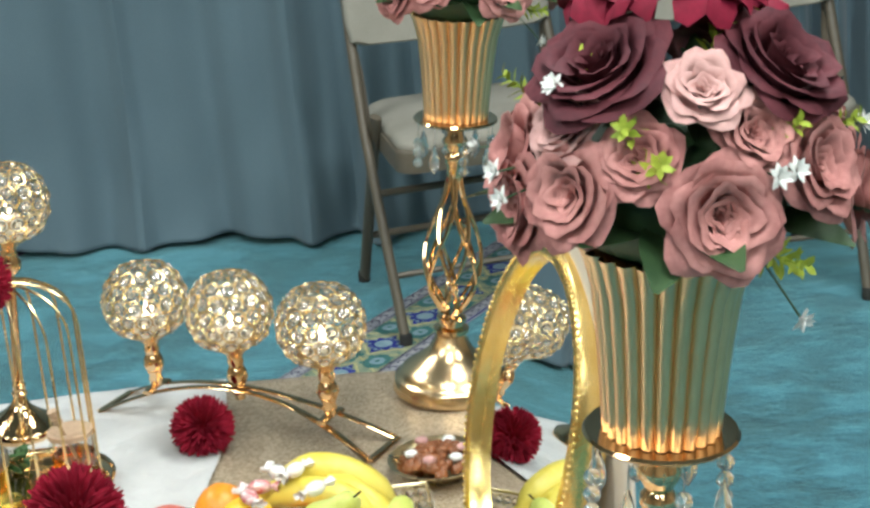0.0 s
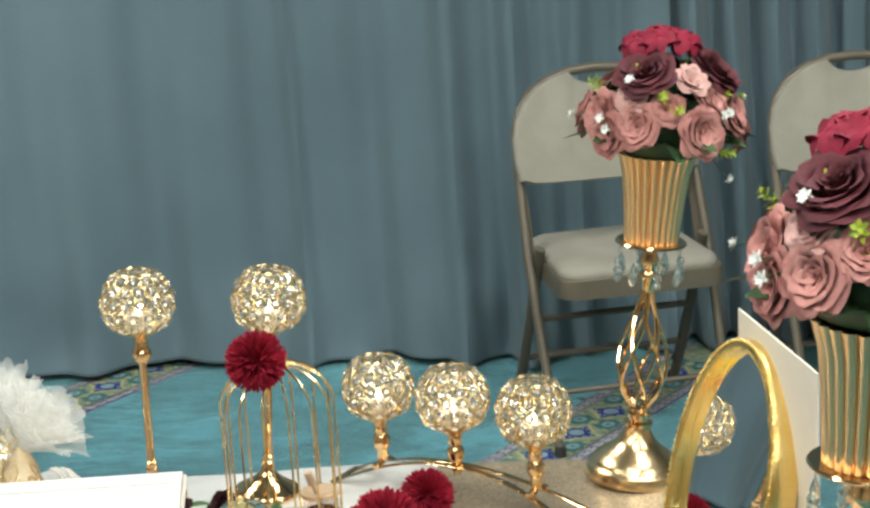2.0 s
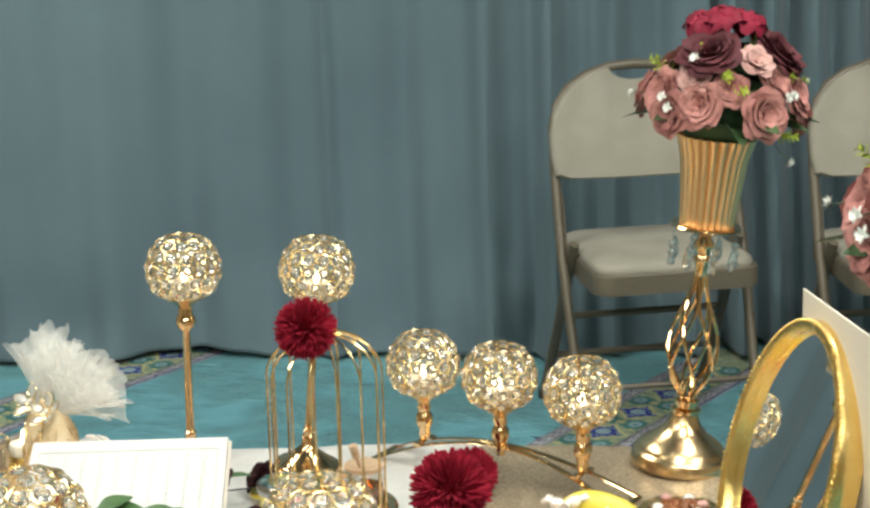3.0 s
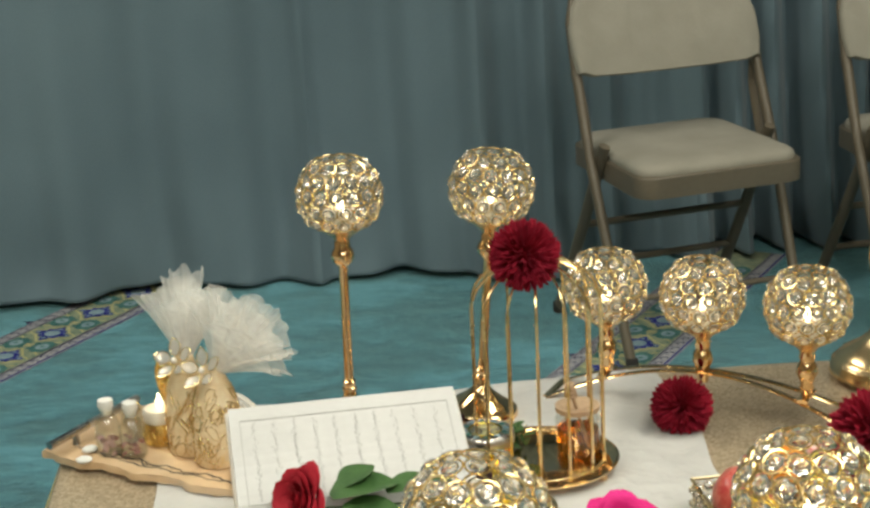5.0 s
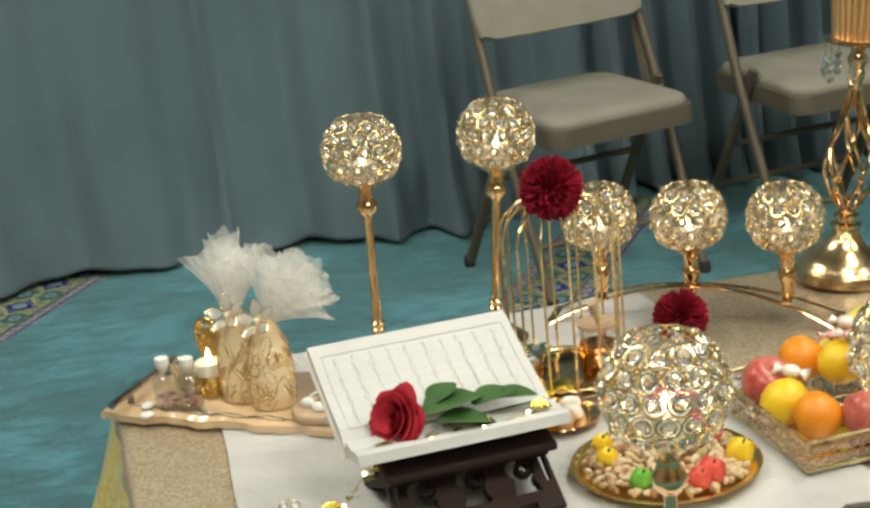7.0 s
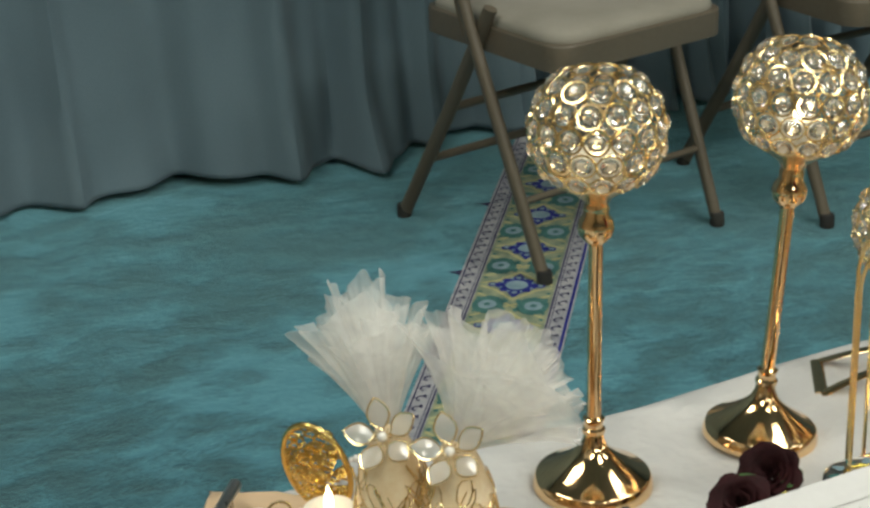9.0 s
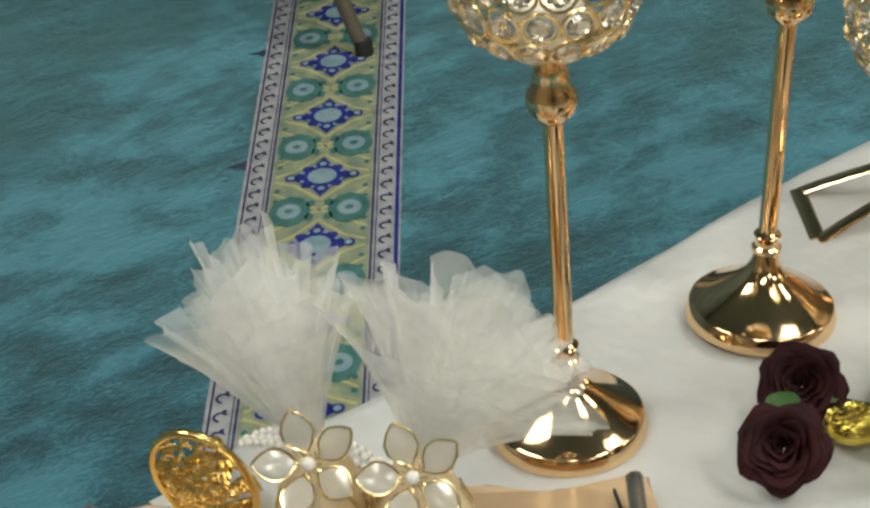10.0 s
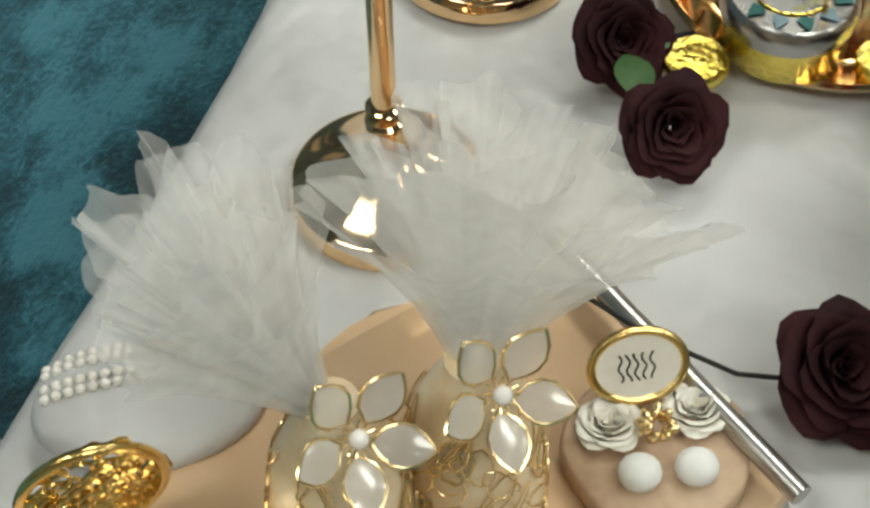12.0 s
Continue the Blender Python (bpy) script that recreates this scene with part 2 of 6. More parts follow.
B_LIGHT = surface("border_lavender_wool", (0.28, 0.29, 0.33), (0.46, 0.46, 0.47), 0.95, 0, 40, 420, 0.5, 0.002)
B_CREAM = surface("border_cream_wool", (0.15, 0.22, 0.17), (0.36, 0.38, 0.24), 0.95, 0, 40, 420, 0.5, 0.002)
B_BLUE = surface("border_royal_blue_wool", (0.012, 0.018, 0.16), (0.030, 0.040, 0.28), 0.95, 0, 40, 420, 0.5, 0.002)
B_NAVY = surface("border_navy_wool", (0.030, 0.030, 0.09), (0.075, 0.07, 0.14), 0.95, 0, 40, 420, 0.5, 0.002)
B_TEAL = surface("border_green_wool", (0.035, 0.12, 0.12), (0.085, 0.22, 0.20), 0.95, 0, 40, 420, 0.5, 0.002)
B_PALE = surface("border_pale_blue_wool", (0.17, 0.27, 0.33), (0.28, 0.39, 0.43), 0.95, 0, 40, 420, 0.5, 0.002)
B_YELLOW = surface("border_yellow_wool", (0.40, 0.37, 0.17), (0.54, 0.50, 0.26), 0.95, 0, 40, 420, 0.5, 0.002)


def carpet_material():
    m, tree, bsdf = node_mat("teal_cut_pile_carpet")
    n, l = tree.nodes, tree.links
    coord, scale = n.new("ShaderNodeTexCoord"), n.new("ShaderNodeMapping")
    scale.inputs["Scale"].default_value = (0.85, 1.25, 1.0)
    l.new(coord.outputs["Object"], scale.inputs["Vector"])
    layers = []
    for size, detail, rough, gain in ((2.3, 5, 0.62, 1.55), (10.0, 6, 0.66, 1.75), (150.0, 3, 0.75, 0.62)):
        t = n.new("ShaderNodeTexNoise")
        t.inputs["Scale"].default_value, t.inputs["Detail"].default_value, t.inputs["Roughness"].default_value = size, detail, rough
        l.new(scale.outputs[0], t.inputs["Vector"])
        g = n.new("ShaderNodeMath")
        g.operation = "MULTIPLY"
        g.inputs[1].default_value = gain
        l.new(t.outputs["Fac"], g.inputs[0])
        layers.append((t, g))
    s1, s2 = n.new("ShaderNodeMath"), n.new("ShaderNodeMath")
    l.new(layers[0][1].outputs[0], s1.inputs[0])
    l.new(layers[1][1].outputs[0], s1.inputs[1])
    l.new(s1.outputs[0], s2.inputs[0])
    l.new(layers[2][1].outputs[0], s2.inputs[1])
    ramp = n.new("ShaderNodeValToRGB")
    e = ramp.color_ramp.elements
    e[0].position, e[0].color = 0.0, (0.0015, 0.014, 0.029, 1)
    e[1].position, e[1].color = 1.0, (0.051, 0.190, 0.262, 1)
    mid = e.new(0.5)
    mid.color = (0.0090, 0.064, 0.101, 1)
    span = n.new("ShaderNodeMapRange")
    span.inputs["From Min"].default_value, span.inputs["From Max"].default_value = 1.74, 2.20
    worm = n.new("ShaderNodeTexNoise")
    worm.inputs["Scale"].default_value, worm.inputs["Detail"].default_value, worm.inputs["Distortion"].default_value = 26.0, 2, 1.6
    l.new(scale.outputs[0], worm.inputs["Vector"])
    off, size, crest, s3 = n.new("ShaderNodeMath"), n.new("ShaderNodeMath"), n.new("ShaderNodeMapRange"), n.new("ShaderNodeMath")
    off.operation, size.operation, s3.operation = "SUBTRACT", "ABSOLUTE", "MULTIPLY_ADD"
    off.inputs[1].default_value = 0.52
    l.new(worm.outputs["Fac"], off.inputs[0])
    l.new(off.outputs[0], size.inputs[0])
    crest.inputs["From Min"].default_value, crest.inputs["From Max"].default_value = 0.0, 0.022
    crest.inputs["To Min"].default_value, crest.inputs["To Max"].default_value = 0.42, 0.0
    l.new(size.outputs[0], crest.inputs["Value"])
    l.new(crest.outputs[0], s3.inputs[0])
    l.new(layers[2][0].outputs["Fac"], s3.inputs[1])
    l.new(s2.outputs[0], s3.inputs[2])
    l.new(s3.outputs[0], span.inputs["Value"])
    l.new(span.outputs[0], ramp.inputs[0])
    l.new(ramp.outputs[0], bsdf.inputs["Base Color"])
    bmp = n.new("ShaderNodeBump")
    bmp.inputs["Strength"].default_value, bmp.inputs["Distance"].default_value = 0.6, 0.006
    l.new(s2.outputs[0], bmp.inputs["Height"])
    l.new(bmp.outputs[0], bsdf.inputs["Normal"])
    put(bsdf, Roughness=0.95, Sheen_Weight=1.0, Sheen_Roughness=0.5, Sheen_Tint=(0.42, 0.92, 1.0, 1))
    return m


CARPET = carpet_material()

# ---- mesh helpers ----
def part(name, bm, material, parent=None, label="", smooth=True, at=None):
    """Links a bmesh as one mesh object, under parent if there is one."""
    me = bpy.data.meshes.new(name)
    bmesh.ops.recalc_face_normals(bm, faces=bm.faces[:])
    bm.to_mesh(me)
    bm.free()
    me.materials.append(material)
    if smooth:
        me.polygons.foreach_set("use_smooth", [True] * len(me.polygons))
        me.set_sharp_from_angle(angle=math.radians(48))
    ob = new(name, me)
    if parent:
        ob.parent = parent
    if at is not None:
        ob.matrix_basis = at
    if label:
        ob["label"] = label
    return ob


def twin(name, mesh, parent, at):
    """One more piece that shares a mesh."""
    ob = new(name, mesh)
    ob.parent, ob.matrix_basis = parent, at
    return ob


def thing(name, m, label, category, group="", kind=""):
    ob = new(name)
    ob.empty_display_size = 0.02
    ob.matrix_basis = m
    return tagged(ob, label, category, group, kind)


def grid(bm, rows, closed=False, both=False):
    """Skins rows of points."""
    vs = [[bm.verts.new(p) for p in row] for row in rows]
    n = len(vs[0])
    last = len(vs) if both else len(vs) - 1
    for i in range(last):
        for j in range(n if closed else n - 1):
            a, b, c, d = vs[i][j], vs[i][(j + 1) % n], vs[(i + 1) % len(vs)][(j + 1) % n], vs[(i + 1) % len(vs)][j]
            if len({a, b, c, d}) == 4:
                bm.faces.new((a, b, c, d))
    return vs


def lathe(bm, profile, seg=32, at=None, flute=None):
    """Turns (radius, height) pairs about z; flute(angle, radius, height) may alter the radius."""
    at = at or Matrix()
    rows = []
    for r, z in profile:
        row = []
        for k in range(seg):
            a = math.tau * k / seg
            rr = flute(a, r, z) if flute else r
            row.append(at @ Vector((rr * math.cos(a), rr * math.sin(a), z)))
        rows.append(row)
    vs = grid(bm, rows, True)
    for end in (0, -1):
        if profile[end][0] > 0.0004:
            bm.faces.new(vs[end])
    return bm


def tube(bm, pts, r, seg=8, closed=False, flat=None):
    """A round (or flattened) tube along points."""
    pts = [Vector(p) for p in pts]
    rows, n = [], len(pts)
    side = None
    for i, p in enumerate(pts):
        q0, q1 = pts[(i - 1) % n if closed else max(i - 1, 0)], pts[(i + 1) % n if closed else min(i + 1, n - 1)]
        d = (q1 - q0).normalized()
        if side is None:
            side = d.orthogonal().normalized() if flat is None else Vector(flat)
        if flat is not None:
            side = Vector(flat)
        side = (side - d * side.dot(d)).normalized()
        up = d.cross(side)
        rr = r(i / max(n - 1, 1)) if callable(r) else r
        ra, rb = rr if isinstance(rr, tuple) else (rr, rr)
        rows.append([p + side * ra * math.cos(math.tau * k / seg) + up * rb * math.sin(math.tau * k / seg) for k in range(seg)])
    vs = grid(bm, rows, True, closed)
    if not closed:
        bm.faces.new(vs[0])
        bm.faces.new(vs[-1])
    return bm


def box(bm, size, at=None, bevel=0.0, segs=2):
    made = bmesh.ops.create_cube(bm, size=1, matrix=(at or Matrix()) @ Matrix.Diagonal((*size, 1)))
    if bevel:
        edges = list({e for v in made["verts"] for e in v.link_edges})
        bmesh.ops.bevel(bm, geom=edges, offset=bevel, segments=segs, affect="EDGES", profile=0.5)
    return bm


def ball(bm, r, at=None, u=12, v=8, squash=(1, 1, 1)):
    bmesh.ops.create_uvsphere(bm, u_segments=u, v_segments=v, radius=r, matrix=(at or Matrix()) @ Matrix.Diagonal((*squash, 1)))
    return bm


def slab(bm, outline, z0, z1, at=None, bevel=0.0):
    """An outline of (x, y) pairs raised from z0 to z1."""
    at = at or Matrix()
    low = [bm.verts.new(at @ Vector((x, y, z0))) for x, y in outline]
    high = [bm.verts.new(at @ Vector((x, y, z1))) for x, y in outline]
    n = len(outline)
    bm.faces.new(low[::-1])
    top = bm.faces.new(high)
    for i in range(n):
        bm.faces.new((low[i], low[(i + 1) % n], high[(i + 1) % n], high[i]))
    if bevel:
        bmesh.ops.bevel(bm, geom=list(top.edges), offset=bevel, segments=2, affect="EDGES", profile=0.5)
    return bm


def ring_points(r, n=24, rz=None, z=0.0):
    return [(r * math.cos(math.tau * k / n), (rz or r) * math.sin(math.tau * k / n), z) for k in range(n)]


def aim(p, d):
    """A pose at p whose z axis points along d."""
    return Matrix.Translation(p) @ Vector(d).normalized().to_track_quat("Z", "Y").to_matrix().to_4x4()


def petals(bm, radius, rnd, at=None, layers=None, ruffle=0.06):
    """A rose: layer upon layer of cupped petals with rolled lips."""
    at = at or Matrix()
    layers = layers or ((0.12, 0.64, 2), (0.26, 0.76, 3), (0.42, 0.84, 3), (0.60, 0.82, 4), (0.78, 0.74, 4), (0.93, 0.60, 5), (1.02, 0.46, 5))
    for k, (rho, h, n) in enumerate(layers):
        turn = rnd.uniform(0, math.tau)
        for j in range(n):
            mid = turn + math.tau * j / n + rnd.uniform(-0.12, 0.12)
            wide = math.pi / n * rnd.uniform(1.5, 1.75)
            hh, rr = h * rnd.uniform(0.92, 1.08), rho * rnd.uniform(0.94, 1.06)
            curl = 0.07 + 0.17 * (k / len(layers))
            rows = []
            for v in (0.0, 0.2, 0.4, 0.6, 0.76, 0.88, 0.96, 1.0):
                row = []
                for u in (-1, -0.82, -0.58, -0.3, 0, 0.3, 0.58, 0.82, 1):
                    vv = v * (1 - 0.26 * abs(u) ** 2.6)
                    taper = math.sqrt(1 - (max(0.0, vv - 0.6) / 0.60) ** 2)
                    th = mid + u * wide * (0.25 + 0.75 * math.sin(min(vv, 0.6) / 0.6 * math.pi / 2)) * taper
                    lip = max(0.0, vv - 0.7) / 0.3
                    r = rr * (0.12 + 0.88 * vv ** 0.46) + curl * lip ** 1.5
                    z = hh * (0.25 * vv + 0.75 * vv ** 1.5) - 1.1 * curl * lip ** 2
                    wob = ruffle * vv * math.sin(u * 5 + j * 2.1 + k)
                    row.append(at @ (Vector(((r + wob) * math.cos(th), (r + wob) * math.sin(th), z + wob * 0.6)) * radius))
                rows.append(row)
            grid(bm, rows)
    return bm


def leaf(bm, length, width, at=None, droop=0.25, n=6):
    at = at or Matrix()
    rows = []
    for i in range(n + 1):
        s = i / n
        w = width * math.sin(math.pi * min(s * 0.92 + 0.06, 1)) ** 0.8 * 0.5
        z = -droop * length * s * s
        rows.append([at @ Vector((-w, s * length, z + 0.25 * w)), at @ Vector((0, s * length, z)), at @ Vector((w, s * length, z + 0.25 * w))])
    grid(bm, rows)
    return bm

# ---- the room ----
TOP = 0.475          # height of the table
bm = bmesh.new()
box(bm, (9.2, 9.2, 0.1), pose(0.4, -0.9, -0.05))
tagged(part("floor", bm, CARPET, smooth=False), "mottled teal cut-pile carpet with darker patches", "carpet", kind="structure")
for name, size, at in (("wall_north", (9.4, 0.15, 3.1), (0.4, 3.62, 1.5)), ("wall_south", (9.4, 0.15, 3.1), (0.4, -5.4, 1.5)),
                       ("wall_west", (0.15, 8.85, 3.1), (-4.2, -0.9, 1.5)), ("wall_east", (0.15, 8.85, 3.1), (5.0, -0.9, 1.5))):
    bm = bmesh.new()
    box(bm, size, pose(*at))
    tagged(part(name, bm, WALL, smooth=False), "plain tan painted wall of the hall", "wall", kind="structure")
bm = bmesh.new()
box(bm, (9.4, 9.3, 0.1), pose(0.4, -0.9, 3.07))
tagged(part("ceiling", bm, CEILING, smooth=False), "plain pale ceiling of the hall", "ceiling", kind="structure")
for px, py in PANELS:
    t = thing("ceiling_light", pose(px, py, 3.02), "flat rectangular ceiling light panel, switched on", "ceiling light", "ceiling lights")
    bm = bmesh.new()
    box(bm, (0.56, 1.14, 0.01), pose(0, 0, -0.02))
    part("diffuser", bm, LAMP_FACE, t, "glowing white diffuser", False)
    bm = bmesh.new()
    for x, y, w, h in ((-0.295, 0, 0.03, 1.2), (0.295, 0, 0.03, 1.2), (0, -0.585, 0.56, 0.03), (0, 0.585, 0.56, 0.03)):
        box(bm, (w, h, 0.04), pose(x, y, -0.015))
    part("rim", bm, STEEL, t, "", False)


def carpet_border(u0, u1, centre, angle, label):
    """A woven band let into the carpet: stars, cartouches, crossing vines and scrolled edges."""
    t = thing("carpet_border", pose(centre[0], centre[1], 0, 0, 0, angle), label, "carpet border", kind="structure")
    step = 0.164

    def sheet(name, shapes, z, material):
        bm = bmesh.new()
        for pts in shapes:
            bm.faces.new([bm.verts.new((x, y, z)) for x, y in pts])
        me = bpy.data.meshes.new(name)
        bm.to_mesh(me)
        bm.free()
        me.materials.append(material)
        ob = new(name, me)
        ob.parent = t
        return ob

    def bar(x0, y0, x1, y1, w):
        d = Vector((x1 - x0, y1 - y0)).normalized() * w / 2
        return [(x0 - d.y, y0 + d.x), (x0 + d.y, y0 - d.x), (x1 + d.y, y1 - d.x), (x1 - d.y, y1 + d.x)]

    def disc(x, y, rx, ry, n=14):
        return [(x + rx * math.cos(math.tau * k / n), y + ry * math.sin(math.tau * k / n)) for k in range(n)]

    def arc(x, y, r, a0, a1, w, n=8):
        a = [a0 + (a1 - a0) * k / n for k in range(n + 1)]
        return [[(x + (r - w) * math.cos(a[k]), y + (r - w) * math.sin(a[k])), (x + (r + w) * math.cos(a[k]), y + (r + w) * math.sin(a[k])),
                 (x + (r + w) * math.cos(a[k + 1]), y + (r + w) * math.sin(a[k + 1])), (x + (r - w) * math.cos(a[k + 1]), y + (r - w) * math.sin(a[k + 1]))] for k in range(n)]

    sheet("ground_band", [[(-0.105, u0), (0.105, u0), (0.105, u1), (-0.105, u1)]], 0.0012, B_LIGHT)
    sheet("field", [[(-0.066, u0), (0.066, u0), (0.066, u1), (-0.066, u1)]], 0.0020, B_CREAM)
    lines = [bar(x, u0, x, u1, w) for x, w in ((-0.069, 0.003), (0.069, 0.003), (-0.074, 0.0014), (0.074, 0.0014), (-0.099, 0.0026))]
    sheet("stripe", lines, 0.0026, B_NAVY)
    sheet("blue_stripe", [bar(0.1, u0, 0.1, u1, 0.005)], 0.0026, B_BLUE)
    count = int((u1 - u0) / step)
    star, hearts, cart, cart_in, vine, eyes, scroll, dots, tip, panel = [], [], [], [], [], [], [], [], [], []
    base = math.ceil(u0 / step) * step
    for k in range(count):
        c = base + k * step
        if c - 0.05 < u0 or c + 0.05 > u1:
            continue
        star.append([((0.037 if j % 2 == 0 else 0.029) * math.cos(math.tau * j / 16), c + (0.036 if j % 2 == 0 else 0.029) * math.sin(math.tau * j / 16)) for j in range(16)])
        hearts.append(disc(0, c, 0.0195, 0.0195))
        panel.append([(0, c - 0.050), (0.012, c - 0.030), (0.030, c - 0.012), (0.044, c), (0.030, c + 0.012), (0.012, c + 0.030), (0, c + 0.050), (-0.012, c + 0.030), (-0.030, c + 0.012), (-0.044, c), (-0.030, c - 0.012), (-0.012, c - 0.030)])
        for s in (-1, 1):
            for h in (-1, 1):
                vine.append(bar(0, c + h * 0.058, s * 0.034, c + h * 0.020, 0.0050))
                vine.append(bar(s * 0.034, c + h * 0.020, s * 0.062, c + h * 0.006, 0.0045))
        hearts += [disc(0.0285 * math.cos(math.tau * (j + 0.5) / 8), c + 0.0285 * math.sin(math.tau * (j + 0.5) / 8), 0.0032, 0.0032, 6) for j in range(8)]
        for s in (-1, 1):
            star.append(disc(s * 0.041, c, 0.0085, 0.0085, 10))
            hearts.append(disc(s * 0.041, c, 0.005, 0.005, 8))
            hearts.append(disc(0, c + s * 0.031, 0.005, 0.005, 8))
            m = c + step / 2
            if m + 0.03 < u1:
                cart.append(disc(s * 0.038, m, 0.027, 0.036, 12))
                dots.append(disc(s * 0.012, m + 0.016, 0.006, 0.009, 8))
                dots.append(disc(s * 0.012, m - 0.016, 0.006, 0.009, 8))
                cart_in.append(disc(s * 0.039, m, 0.016, 0.018, 12))
                eyes.append(disc(s * 0.039, m, 0.006, 0.006, 8))
                vine.append(bar(s * 0.062, c + 0.036, 0, m, 0.0045))
                vine.append(bar(s * 0.062, c + step - 0.036, 0, m, 0.0045))
                for q in (0.03, 0.055):
                    dots.append(disc(s * 0.058, c + q, 0.004, 0.005, 6))
                    dots.append(disc(s * 0.058, c - q, 0.004, 0.005, 6))
        for j in range(5):
            for s in (-1, 1):
                y = c + (j - 2) * step / 5
                scroll += arc(s * 0.0865, y, 0.0075, 0.4, 4.6, 0.0016)
                scroll.append(disc(s * 0.0865 + 0.004, y + 0.010, 0.003, 0.003, 6))
    c = math.ceil(u0 / 0.33) * 0.33 - 0.12
    while c < u1 - 0.02:
        if c > u0 + 0.02:
            tip.append([(-0.104, c - 0.013), (-0.114, c - 0.004), (-0.132, c), (-0.114, c + 0.004), (-0.104, c + 0.013)][::-1])
        c += 0.33
    for name, shapes, z, material in (("vine", vine, 0.0026, B_YELLOW), ("panel", panel, 0.0029, B_BLUE), ("cartouche", cart, 0.0030, B_TEAL), ("cartouche_heart", cart_in, 0.0034, B_PALE),
                                      ("cartouche_eye", eyes, 0.0038, B_TEAL), ("star", star, 0.0033, B_BLUE), ("star_heart", hearts, 0.0037, B_PALE),
                                      ("scroll", scroll, 0.0028, B_NAVY), ("bud", dots, 0.0030, B_TEAL), ("tip", tip, 0.0024, B_NAVY)):
        sheet(name, shapes, z, material)
    return t


ANGLE = -32.5
carpet_border(-0.87, 1.40, (-0.083, 2.162), ANGLE, "woven carpet border with blue stars and green cartouches")
carpet_border(-0.9, 1.05, (-1.145, 2.925), ANGLE, "woven carpet border with blue stars, beside the drape")


def drape(x0, x1, y, folds, label, seed):
    """A hanging cloth: folds is a list of (wavelength, depth, phase)."""
    rnd = random.Random(seed)
    bm = bmesh.new()
    nx, nz = int((x1 - x0) / 0.011) + 1, 40
    rows = []
    for j in range(nz + 1):
        s = (j / nz) ** 1.5
        row = []
        for i in range(nx + 1):
            x = x0 + (x1 - x0) * i / nx
            z = 0.012 + s * 2.95
            hem = math.exp(-z * 5.0)
            ends = min(1.0, (x - x0) / 0.07, (x1 - x) / 0.07)
            d = ends * sum(a * (0.75 + 0.5 * hem) * math.sin(math.tau * (x + 0.05 * math.sin(z * 1.1 + p)) / w + p) for w, a, p in folds)
            gather = math.exp(-((x - 0.22) / 0.30) ** 2)
            d += gather * ends * (0.030 * math.sin(math.tau * (x + 0.03 * math.sin(z * 1.7)) / 0.17 + 1.0) + 0.016 * math.sin(math.tau * x / 0.083 + 2.0 + z))
            d += 0.022 * math.exp(-((x + 0.42 + 0.02 * z) / 0.018) ** 2) * ends
            d += 0.042 * noise.noise(Vector((x * 2.2, z * 0.9, seed))) + (0.034 + 0.03 * gather) * hem * noise.noise(Vector((x * 9, z * 5, seed + 3)))
            low = 0.022 * hem * (noise.noise(Vector((x * 3.1, 0.0, seed + 7))) + 0.3)
            row.append((x, y - d - 0.045 * hem, max(z + low, 0.006)))
        rows.append(row)
    grid(bm, rows)
    ob = part("curtain", bm, CURTAIN)
    solid = ob.modifiers.new("cloth", "SOLIDIFY")
    solid.thickness = 0.003
    return tagged(ob, label, "curtain", "pipe and drape curtains")


drape(-3.9, 0.56, 3.34, [(0.62, 0.022, 0.4), (1.3, 0.032, 1.0), (0.31, 0.020, 2.0), (0.145, 0.008, 0.5)], "grey-blue floor-length drape with soft folds and a bunched hem", 1)
drape(0.50, 1.06, 3.375, [(0.105, 0.066, 0.0), (0.31, 0.024, 1.2)], "grey-blue drape gathered into close vertical folds", 3)
drape(1.00, 4.6, 3.36, [(0.095, 0.066, 0.7), (0.37, 0.026, 0.2)], "grey-blue drape gathered into close vertical folds", 4)


